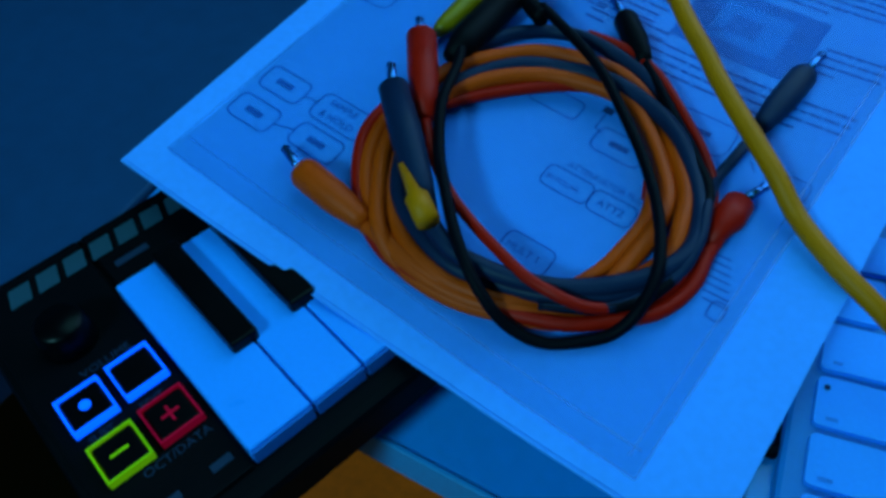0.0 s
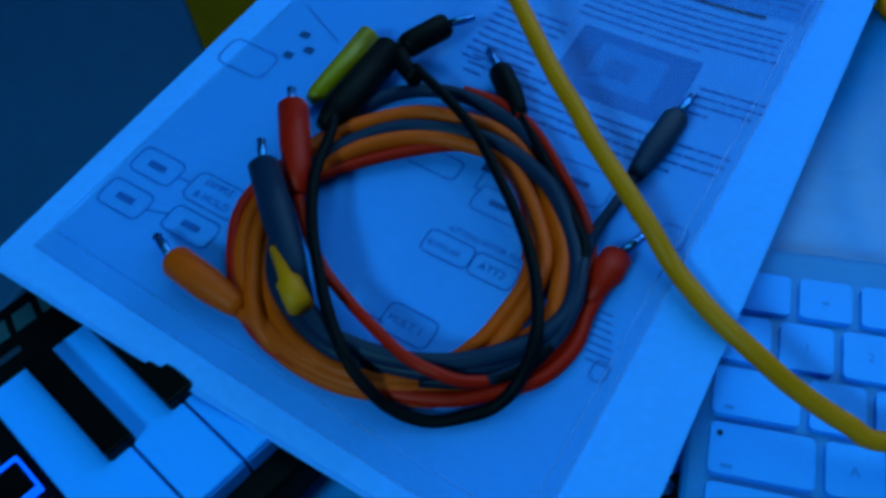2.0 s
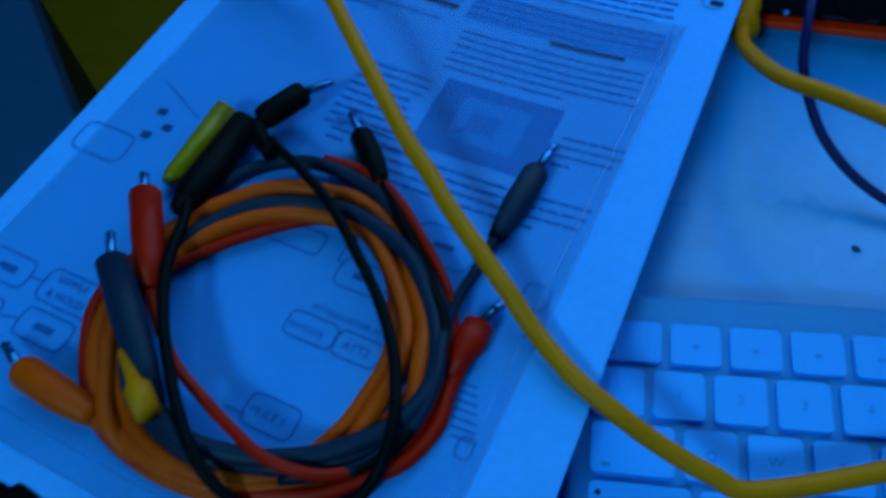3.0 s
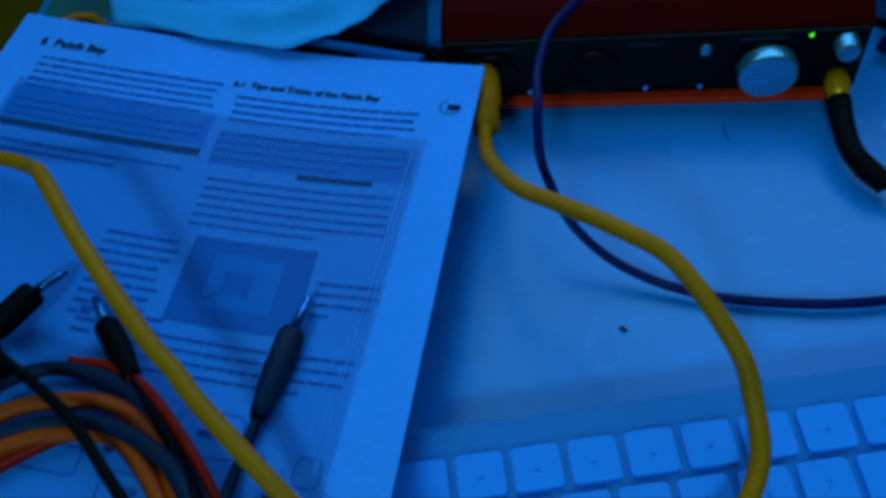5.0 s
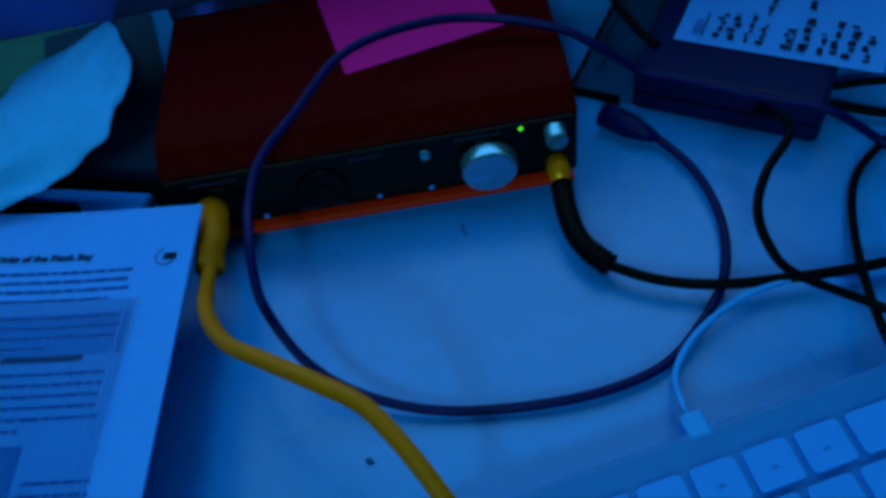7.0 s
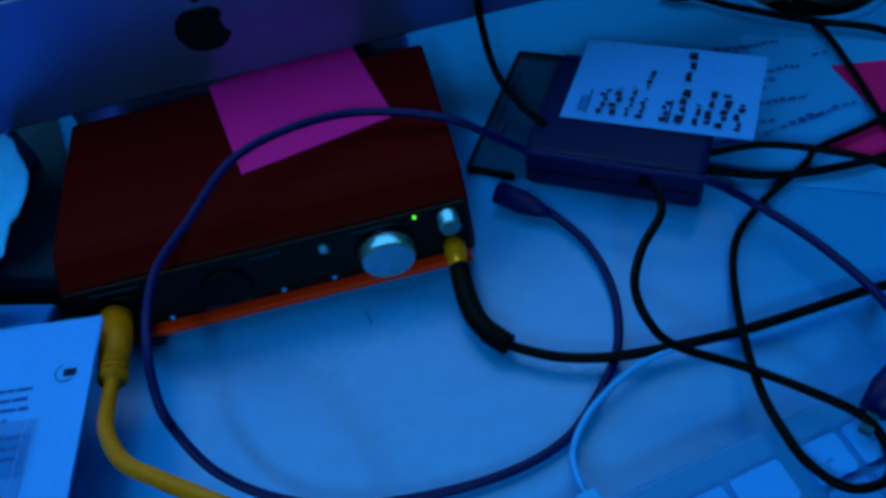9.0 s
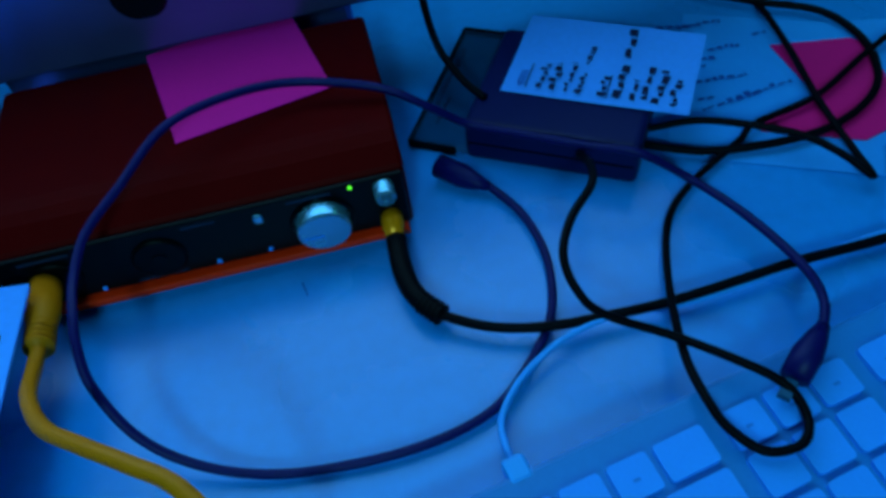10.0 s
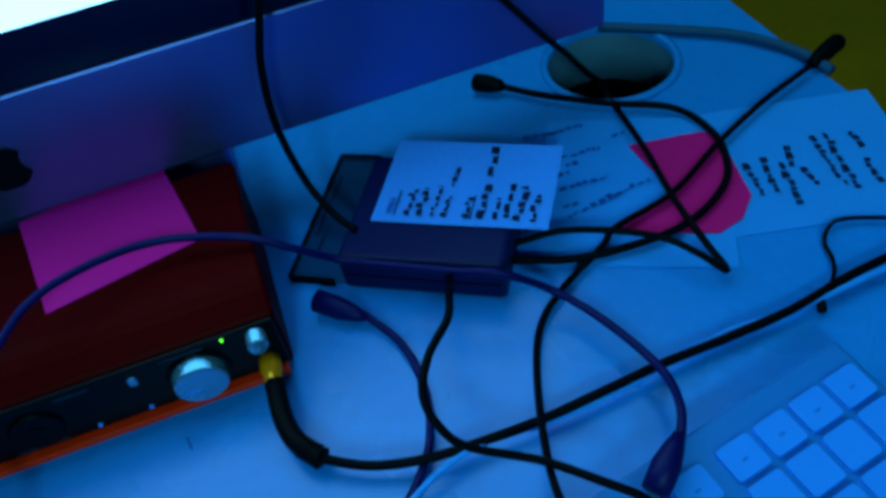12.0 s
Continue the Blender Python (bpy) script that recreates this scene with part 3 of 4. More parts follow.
    for s, y in ((0.136, 0.405), (0.132, 0.445), (0.161, 0.425), (0.566, 0.376)):
        stroke(bm, (s - 0.009, y), (s + 0.009, y), 0.011)
    part("diamond_marks", bm, INK_DARK, t)


manual()


def bag():
    """A clear film bag lying flat on the manual, with creases and seams."""
    t = thing("plastic_bag", "clear plastic bag lying flat on the manual", "bag")
    bm = bmesh.new()
    nx, ny = 40, 46
    rows = []
    for j in range(ny + 1):
        row = []
        for i in range(nx + 1):
            u, v = i / nx, j / ny
            s, q = 0.05 + 0.84 * u + 0.035 * v, 0.035 - 0.02 * u + 0.83 * v
            w = noise.noise(Vector((u * 6, v * 7, 2))) + 0.5 * abs(noise.noise(Vector((u * 17, v * 13, 6))))
            row.append(bm.verts.new(page(s, q, 0.0020 + 0.0012 * w)))
        rows.append(row)
    for j in range(ny):
        for i in range(nx):
            bm.faces.new((rows[j][i], rows[j][i + 1], rows[j + 1][i + 1], rows[j + 1][i]))
    part("film", bm, BAG, t, smooth=True).visible_shadow = False
    for a, b in (((0.05, 0.035), (0.89, 0.015)), ((0.89, 0.015), (0.925, 0.845)), ((0.06, 0.06), (0.88, 0.04)), ((0.87, 0.03), (0.905, 0.845)), ((0.05, 0.035), (0.085, 0.865))):
        bm = bmesh.new()
        stroke(bm, a, b, 0.0028, 0.0026)
        part("seam", bm, BAG_SEAM, t).visible_shadow = False


bag()

# ---- cables ----
def plug(parent, name, a, b, r, material, label="", tip=None, tip_r=0.0016, ribs=0, profile=None):
    """A moulded plug from its cable end a to its front b, with a metal tip to the point tip."""
    prof = profile or [(0, r * 0.55), (0.1, r * 0.7), (0.35, r * 0.92), (0.5, r), (0.93, r), (1, r * 0.8)]
    p = part(name, lathe(a, b, prof, 20), material, parent, label, smooth=True)
    if tip is not None:
        part("metal_tip", lathe(b, tip, [(0, tip_r), (0.55, tip_r), (0.58, tip_r * 1.02), (0.72, tip_r * 1.0), (0.78, tip_r * 0.6), (0.88, tip_r * 1.05), (1, tip_r * 0.35)], 14), STEEL, p, "nickel tip", smooth=True)
    for k in range(ribs):
        c = Vector(a).lerp(Vector(b), 0.05 + 0.3 * k / max(1, ribs - 1))
        d = (Vector(b) - Vector(a)).normalized() * 0.0009
        part("rib", lathe(c - d, c + d, [(0, r * 0.86), (1, r * 0.86)], 16), material, p, smooth=True)
    return p


def cable(label, material, points, radius, group="", category="cable"):
    t = thing("cable", label, category, None, group)
    part("lead", tube(glide(mm(points)), radius), material, t, smooth=True)
    return t


yel = cable("thick yellow instrument cable winding over desk, keyboard and paper", YELLOW, [(56, 176, 31), (54, 161, 35), (55, 140, 45), (62, 119, 53), (75, 102, 60), (91, 84, 65), (105, 68, 65), (117, 42, 55), (120, 29, 44), (118, 12, 35), (106, -4, 30), (90, -13, 28), (49, -24, 25), (36, -22, 28), (21, -17, 34), (7, -11, 42), (-5, -3, 46), (-17, 10, 48), (-27, 21, 55), (-47, 45, 63), (-54, 55, 66), (-65, 69, 71), (-87, 103, 80), (-106, 135, 80), (-120, 152, 70), (-136, 162, 68), (-167, 173, 64), (-180, 190, 62), (-175, 205, 60), (-164, 246, 54), (-137, 281, 45), (-120, 271, 40)], 0.0031)
plug(yel, "plug", (0.0555, 0.1720, 0.0320), (0.0590, 0.2120, 0.0250), 0.0072, YELLOW, "ribbed yellow plug", ribs=5, profile=[(0, 0.0034), (0.2, 0.0052), (0.4, 0.0064), (0.5, 0.0072), (1, 0.0072)])
blu = cable("thin blue data cable looping over the red box", BLUE, [(263, 192, 5), (270, 165, 4), (267, 136, 4), (254, 109, 4), (232, 90, 4), (209, 79, 4), (175, 79, 4), (132, 90, 4), (103, 105, 8), (84, 121, 20), (75, 140, 36), (75, 153, 46), (77, 165, 51), (80, 181, 53), (89, 198, 58), (108, 212, 64), (133, 230, 71), (163, 239, 69), (194, 240, 63), (227, 223, 58), (246, 213, 46), (264, 209, 30), (284, 189, 30), (307, 167, 30), (323, 153, 30), (344, 140, 14), (352, 111, 14), (354, 78, 16), (346, 57, 22), (336, 45, 22)], 0.0020)
plug(blu, "plug", (0.3350, 0.0450, 0.0265), (0.3130, 0.0330, 0.0235), 0.0060, BLUE, "dark blue moulded plug", profile=[(0, 0.0024), (0.25, 0.0042), (0.55, 0.0058), (1, 0.0055)])
part("connector_shell", box(-0.0024, 0.0024, -0.0045, 0.004, -0.0015, 0.0015, 0.0004), GREY_RUBBER, blu, "grey connector shell", m=pose(0.3085, 0.0305, 0.0225, 0, 0, -60))
plug(blu, "plug", (0.2625, 0.1880, 0.0065), (0.2465, 0.2120, 0.0078), 0.0062, BLUE, "dark blue moulded plug", profile=[(0, 0.0022), (0.2, 0.0040), (0.5, 0.0060), (1, 0.0060)])
pho = cable("black headphone cable running along the desk from the red box", BLACK_RUBBER, [(210, 130, 8), (227, 114, 8), (248, 103, 8), (273, 96, 8), (301, 90, 8), (334, 86, 8), (360, 83, 8), (397, 77, 7), (427, 73, 7), (461, 72, 7), (484, 70, 7), (545, 63, 7)], 0.0022)
part("strain_relief", tube(glide(mm([(209, 173, 14), (206, 160, 12), (205, 148, 10), (207, 138, 9), (212, 128, 8)])), 0.0048), BLACK, pho, "stout black plug", smooth=True)
for k in range(5):
    a, b = Vector((0.2072, 0.1375, 0.0088)), Vector((0.2118, 0.1285, 0.0081))
    c, d = a.lerp(b, k / 4), (b - a).normalized() * 0.0007
    part("strain_rib", lathe(c - d, c + d, [(0, 0.0046), (0.5, 0.0054), (1, 0.0046)], 16), BLACK, pho, smooth=True)
part("gold_collar", lathe((0.2090, 0.1735, 0.0142), (0.2125, 0.1880, 0.0155), [(0, 0.0042), (0.35, 0.0046), (0.4, 0.0052), (1, 0.0052)], 20), GOLD, pho, "gold-plated collar", smooth=True)
cable("thin white keyboard cable on the desk", WHITE_RUBBER, [(208, 46, 12), (209, 60, 12), (214, 74, 8), (229, 86, 8), (251, 94, 8), (273, 95, 8), (286, 94, 8), (298, 89, 6), (334, 84, 6), (394, 81, 6), (427, 73, 6), (479, 66, 6), (538, 57, 6)], 0.0014)
cable("black cable hanging down in front of the computer", BLACK_RUBBER, [(286, 268, 162), (281, 268, 148), (276, 268, 130), (270, 268, 109), (267, 266, 77), (271, 263, 40), (275, 241, 30), (280, 226, 27)], 0.0020)
loo = cable("black cable lying in a large loop over the keyboard", BLACK_RUBBER, [(307, 179, 14), (303, 170, 24), (297, 155, 36), (291, 143, 48), (282, 127, 55), (266, 115, 55), (256, 103, 51), (256, 92, 42), (263, 83, 33), (285, 67, 24), (298, 45, 28), (308, 32, 24), (309, 20, 20), (301, 12, 20), (288, 15, 20), (281, 27, 22), (280, 40, 24), (286, 62, 20), (305, 99, 10), (327, 131, 4), (350, 146, 4), (385, 158, 4), (398, 163, 6), (437, 165, 6), (482, 180, 6), (528, 192, 6), (571, 199, 6)], 0.0018)
plug(loo, "plug", (0.5745, 0.2000, 0.006), (0.6040, 0.2060, 0.007), 0.0055, BLACK, "black plug")
cable("black cable bent sharply back into the desk hole", BLACK_RUBBER, [(338, 183, 12), (349, 180, 12), (369, 172, 14), (389, 157, 14), (406, 138, 14), (413, 118, 14), (420, 107, 8), (425, 128, 8), (434, 162, 8), (447, 199, 8), (460, 241, 6), (493, 300, -25)], 0.0018)
cable("black cable dropping into the desk hole", BLACK_RUBBER, [(501, 293, -30), (465, 274, 10), (436, 258, 47), (413, 246, 75), (383, 232, 114), (353, 220, 152)], 0.0018)
lon = cable("black cable with a bare plug beside the desk hole", BLACK_RUBBER, [(335, 178, 10), (364, 161, 5), (391, 150, 5), (423, 144, 5), (452, 149, 5), (474, 163, 5), (488, 190, 5), (486, 221, 5), (462, 247, 5), (434, 282, 5), (420, 306, 5)], 0.0021)
plug(lon, "plug", (0.4190, 0.3040, 0.007), (0.4070, 0.3200, 0.007), 0.0058, BLACK, "black plug")
wir = cable("thin black crinkled wire on the desk", BLACK_RUBBER, [(520, 76, 4), (507, 89, 4), (490, 101, 4), (479, 100, 4), (471, 94, 4), (467, 86, 4), (461, 79, 4), (452, 74, 4), (443, 71, 4)], 0.0011)
part("end_sleeve", lathe((0.4440, 0.0715, 0.004), (0.4390, 0.0660, 0.004), [(0, 0.0012), (0.3, 0.0021), (1, 0.0021)], 12), BLACK, wir, smooth=True)
cable("grey cable lying along the back of the desk", GREY_RUBBER, [(508, 321, 4), (539, 288, 4), (566, 255, 4), (580, 220, 4), (581, 190, 4)], 0.0035)

cable("black cable end lying between the keyboard and the paper", BLACK_RUBBER, [(-7, -37, 3), (-5, -41, 3), (-7, -46, 3), (-11, -47, 3), (-14, -56, 3), (-16, -66, 3), (-17, -73, 3)], 0.0022)

# ---- coiled patch cables on the manual ----
COIL = "coiled patch cables"
cable("slate-blue patch cable at the outer side of the coil", SLATE, [(-139, 34, 56), (-135, 51, 56), (-126, 62, 56), (-113, 70, 54), (-98, 70, 53), (-81, 63, 51), (-66, 50, 50), (-54, 34, 48), (-45, 15, 48), (-42, -3, 46), (-46, -17, 46), (-57, -26, 47)], 0.0027, COIL)
cable("orange patch cable running low through the coil", ORANGE, [(-62, -35, 46), (-74, -46, 47), (-90, -49, 48), (-109, -49, 49), (-127, -43, 51), (-136, -35, 57), (-142, -21, 58), (-146, -6, 59), (-147, 10, 58)], 0.0027, COIL)
cable("orange patch cable at the outer side of the coil", ORANGE, [(-73, -41, 47), (-91, -45, 49), (-108, -46, 51), (-126, -41, 53), (-139, -32, 54), (-148, -18, 56), (-152, -3, 57), (-151, 14, 57), (-145, 27, 58), (-137, 39, 58), (-125, 49, 57), (-111, 56, 56), (-94, 57, 54), (-80, 54, 52), (-67, 43, 49), (-57, 24, 51), (-50, 7, 52), (-49, -6, 52), (-50, -17, 50), (-57, -25, 47)], 0.0029, COIL)
cable("short bend of orange patch cable inside the coil", ORANGE, [(-86, -41, 46), (-77, -35, 46), (-69, -26, 47), (-64, -16, 48), (-60, -5, 49), (-60, 9, 49), (-63, 24, 50), (-70, 37, 50), (-81, 45, 51)], 0.0024, COIL)
cable("dark red patch cable along the inner side of the coil", RED, [(-148, 1, 55), (-143, 14, 56), (-135, 22, 56), (-124, 31, 55), (-110, 39, 54), (-95, 45, 53), (-83, 46, 51), (-72, 37, 49), (-64, 23, 47), (-61, 6, 47)], 0.0022, COIL)
lead = cable("orange patch cable wound twice round the coil", ORANGE, [(-143, -33, 54), (-124, -43, 52), (-107, -48, 50), (-92, -48, 49), (-78, -44, 48), (-67, -35, 48), (-60, -19, 49), (-56, -7, 50), (-55, 4, 51), (-59, 16, 51), (-66, 29, 52), (-76, 41, 53), (-89, 45, 54), (-107, 44, 56), (-123, 36, 58), (-136, 24, 58), (-141, 8, 57), (-142, -9, 56), (-137, -24, 55), (-126, -37, 54), (-111, -45, 52), (-96, -46, 50), (-81, -43, 48)], 0.0029, COIL)
plug(lead, "plug", (-0.1410, -0.0345, 0.0560), (-0.1680, -0.0235, 0.0610), 0.0054, ORANGE, "thick orange plug", tip=(-0.1790, -0.0150, 0.0605))
blk = cable("black patch cable looping across the coil", BLACK_RUBBER, [(-115, 71, 64), (-101, 59, 63), (-87, 45, 62), (-75, 28, 60), (-64, 11, 57), (-56, -7, 56), (-52, -26, 57), (-54, -39, 53), (-60, -46, 47), (-69, -51, 46), (-78, -54, 46), (-88, -54, 50), (-96, -51, 57), (-103, -45, 62), (-111, -34, 64), (-119, -20, 65), (-126, -6, 65), (-132, 13, 66), (-134, 34, 65), (-137, 45, 64)], 0.0019, COIL)
plug(blk, "plug", (-0.1235, 0.0830, 0.0620), (-0.1100, 0.0980, 0.0625), 0.0050, BLACK, "angled black plug", tip=(-0.1015, 0.1070, 0.0600), profile=[(0, 0.0040), (0.15, 0.0050), (0.9, 0.0050), (1, 0.0040)])
part("plug_neck", tube(glide(mm([(-124, 82, 61.5), (-121, 75, 61.5), (-114, 67, 62)])), 0.0034), BLACK, blk, smooth=True)
plug(blk, "plug", (-0.1390, 0.0380, 0.0630), (-0.1285, 0.0820, 0.0610), 0.0062, BLACK, "black and yellow plug shell", profile=[(0, 0.003), (0.2, 0.0058), (1, 0.0062)])
part("yellow_shell", lathe((-0.1500, 0.0530, 0.0600), (-0.1385, 0.0885, 0.0620), [(0, 0.0022), (0.1, 0.0034), (0.5, 0.0040), (1, 0.0046)], 18), GOLD_LIME, blk, "yellow translucent shell", smooth=True)
slp = thing("patch_plug", "slate-blue patch plug with a nickel tip on the coil", "plug", None, COIL)
plug(slp, "shell", (-0.1195, -0.0320, 0.0620), (-0.1485, 0.0115, 0.0700), 0.0058, SLATE, tip=(-0.1545, 0.0235, 0.0695), profile=[(0, 0.003), (0.3, 0.0046), (0.6, 0.0054), (1, 0.0050)])
rdp = thing("patch_plug", "red patch plug with a nickel tip on the coil", "plug", None, COIL)
plug(rdp, "shell", (-0.1355, 0.0060, 0.0640), (-0.1510, 0.0420, 0.0665), 0.0056, RED, tip=(-0.1560, 0.0525, 0.0660), profile=[(0, 0.0028), (0.3, 0.0048), (0.55, 0.0054), (1, 0.0054)])
part("lead", tube(glide(mm([(-119, -33, 61), (-110, -39, 59), (-99, -41, 57), (-87, -41, 55), (-74, -38, 53), (-62, -33, 53), (-52, -26, 53), (-45, -16, 53), (-44, -3, 53), (-49, 14, 53), (-58, 30, 54), (-71, 41, 55), (-84, 47, 56), (-98, 49, 56), (-114, 46, 58), (-127, 37, 59), (-136, 26, 59), (-141, 10, 59), (-140, -5, 58), (-135, -21, 57), (-125, -32, 56), (-110, -41, 54), (-95, -42, 52), (-78, -41, 51), (-63, -35, 50), (-52, -27, 50)])), 0.0029), SLATE, slp, smooth=True)
part("lead", tube(glide(mm([(-135, 5, 64), (-128, -7, 62), (-119, -18, 60), (-109, -26, 58), (-98, -34, 58), (-87, -41, 58), (-77, -44, 57), (-68, -43, 53), (-58, -37, 49), (-48, -26, 46), (-42, -9, 47), (-42, 11, 48), (-47, 25, 50), (-58, 43, 51), (-70, 59, 52), (-83, 69, 52), (-98, 73, 53)])), 0.0018), RED, rdp, smooth=True)
gdp = thing("patch_plug", "yellow plug shell lying in the coil", "plug", None, COIL)
plug(gdp, "shell", (-0.1335, -0.0185, 0.0680), (-0.1175, -0.0365, 0.0670), 0.0040, YELLOW, profile=[(0, 0.0010), (0.5, 0.0022), (0.6, 0.0038), (1, 0.0038)])
rig = cable("dark patch cable leaving the coil towards the text", SLATE, [(-33, 44, 48), (-38, 30, 48), (-42, 19, 48), (-43, 3, 54), (-43, -13, 54)] + [(-48, -27, 52), (-62, -40, 51), (-82, -45, 51)], 0.0019, COIL)
plug(rig, "plug", (-0.0330, 0.0440, 0.0480), (-0.0215, 0.0745, 0.0490), 0.0048, SLATE, "dark plug", tip=(-0.0165, 0.0890, 0.0470))
top = cable("black patch cable leaving the coil at the far side", BLACK_RUBBER, [(-76, 66, 52), (-67, 51, 52), (-58, 36, 52), (-49, 19, 54), (-43, 3, 54)] + [(-48, -27, 52), (-62, -40, 51), (-82, -45, 51)], 0.0019, COIL)
plug(top, "plug", (-0.0750, 0.0640, 0.0520), (-0.0880, 0.0870, 0.0520), 0.0046, BLACK, "black plug", tip=(-0.0955, 0.1010, 0.0500))
rrp = thing("patch_plug", "bright red patch plug beside the coil", "plug", None, COIL)
plug(rrp, "shell", (-0.0400, -0.0080, 0.0485), (-0.0340, 0.0105, 0.0480), 0.0052, RED, tip=(-0.0265, 0.0225, 0.0460), profile=[(0, 0.0024), (0.4, 0.0038), (0.6, 0.0052), (1, 0.0048)])

part("lead", tube(glide(mm([(-38, -5, 48), (-40, -12, 47), (-42, -23, 46), (-49, -34, 46), (-60, -41, 47), (-73, -47, 48), (-90, -49, 49), (-109, -48, 50), (-128, -43, 51), (-142, -33, 54), (-151, -18, 56), (-156, 0, 58), (-153, 16, 58), (-145, 30, 57)])), 0.0024), RED, rrp, smooth=True)

# ---- the red audio box ----
B = pose(0.0405, 0.2165, 0, 0, 0, -10.9)


def audio_box():
    """Local x along the front from its left end, local y to the back."""
    t = thing("audio_interface", "red metal audio interface with a black front panel", "audio interface", B)
    W, DP, H = 0.1845, 0.112, 0.052
    profile = [(0.005, 0.0055), (0.005, 0.0415), (0.0065, 0.0432), (0.015, 0.0490), (0.021, 0.0513), (0.028, H), (DP - 0.004, H), (DP, H - 0.004), (DP, 0.0055)]
    bm = bmesh.new()
    ends = [[bm.verts.new((x, y, z)) for y, z in profile] for x in (0, W)]
    for k in range(len(profile)):
        bm.faces.new((ends[0][k], ends[0][(k + 1) % len(profile)], ends[1][(k + 1) % len(profile)], ends[1][k]))
    sides = [bm.faces.new(ends[0]), bm.faces.new(ends[1])]
    bmesh.ops.recalc_face_normals(bm, faces=bm.faces)
    rim = list({e for f in sides for e in f.edges})
    bmesh.ops.bevel(bm, geom=rim, offset=0.0022, segments=3, affect="EDGES", profile=0.5)
    part("case", bm, BOX_RED, t, "dark red metal case")
    part("front_panel", box(0.0015, W - 0.0015, 0.0022, 0.0048, 0.0090, 0.0412, 0.001), PANEL, t, "black front panel")
    part("front_rim", box(0.003, W - 0.003, -0.0026, 0.0049, 0.0052, 0.0088, 0.0008), RIM_RED, t, "bright red lower rim")
    for x in (0.02, W - 0.02):
        for y in (0.018, DP - 0.018):
            part("foot", lathe((x, y, 0), (x, y, 0.006), [(0, 0.006), (1, 0.006)], 16), BLACK_RUBBER, t)
    k = part("level_knob", lathe((0.1435, 0.0022, 0.0228), (0.1435, -0.0055, 0.0224), [(0, 0.0124), (0.1, 0.0128), (0.86, 0.0124), (0.95, 0.0119), (1, 0.0111)], 40), KNOB, t, "large silver knob", smooth=False)
    part("pointer", box(0.1340, 0.1430, -0.0061, -0.0055, 0.0206, 0.0214), PIANO, k, "white pointer line")
    part("knob_collar", lathe((0.1435, 0.0023, 0.0228), (0.1435, 0.0012, 0.0228), [(0, 0.0150), (1, 0.0144)], 36), GLOSS_BLACK, t)
    part("small_knob", lathe((0.1735, 0.0022, 0.0348), (0.1735, -0.0060, 0.0346), [(0, 0.0050), (0.85, 0.0048), (1, 0.0040)], 28), KNOB, t, "small silver knob")
    part("led", lathe((0.1590, 0.0022, 0.0392), (0.1590, 0.0012, 0.0392), [(0, 0.0009), (1, 0.0007)], 12), LED_GREEN, t, "glowing green led")
    part("switch", box(0.1142, 0.1186, 0.0002, 0.0024, 0.0308, 0.0368, 0.0015), KNOB, t, "small grey switch")
    for x, z in ((0.1165, 0.0120), (0.0925, 0.0120), (0.0395, 0.0115), (0.0690, 0.0230)):
        part("screw", lathe((x, 0.0022, z), (x, 0.0014, z), [(0, 0.0013), (1, 0.0009)], 12), PIANO, t, "bright screw head")
    for x in (0.0230, 0.0690):
        part("input_socket", lathe((x, 0.0022, 0.0235), (x, 0.0004, 0.0235), [(0, 0.0120), (0.6, 0.0120), (1, 0.0108)], 32), GLOSS_BLACK, t, "black input socket", smooth=False)
    part("socket_core", lathe((0.0690, 0.0004, 0.0235), (0.0690, -0.0002, 0.0235), [(0, 0.0035), (1, 0.0035)], 20), PANEL, t)
    for x0, x1, z in ((0.055, 0.078, 0.0110), (0.083, 0.098, 0.0370), (0.012, 0.034, 0.0372), (0.130, 0.150, 0.0378)):
        part("print", box(x0, x1, 0.0018, 0.0023, z, z + 0.0013), GREY_PRINT, t)



audio_box()


def note(name, label, m, w, d, material, curl=0.0, cut=None, thick=0.0002):
    bm = bmesh.new()
    n = 12
    rows = [[bm.verts.new((w * i / n, d * j / n, curl * ((j / n) ** 3 * 0.4 + 0.6 * (i / n * (1 - j / n)) ** 2))) for i in range(n + 1)] for j in range(n + 1)]
    for j in range(n):
        for i in range(n):
            bm.faces.new((rows[j][i], rows[j][i + 1], rows[j + 1][i + 1], rows[j + 1][i]))
    t = thing(name, label, "note", m)
    ob = part("sheet", bm, material, t)
    sol = ob.modifiers.new("thickness", "SOLIDIFY")
    sol.thickness = thick
    return t


note("sticky_note", "pink sticky note on the red audio box", pose(0.1335, 0.2405, 0.0526, 0, 0, 0.5), 0.076, 0.0735, PINK, 0.0008)

# ---- drive, cards and notes ----
V = pose(0.263, 0.2165, 0, 0, 0, -42)


def drive():
    t = thing("hard_drive", "navy blue external hard drive under a written card", "hard drive", V)
    part("case", box(0, 0.0865, 0, 0.079, 0.001, 0.0255, 0.0035, 3), DRIVE, t)
    part("front_seam", box(0.002, 0.0845, -0.0004, 0.0002, 0.0125, 0.0133), BLACK, t)
    for x in (0.012, 0.074):
        for y in (0.012, 0.067):
            part("foot", lathe((x, y, 0), (x, y, 0.0012), [(0, 0.004), (1, 0.004)], 12), BLACK_RUBBER, t)


drive()


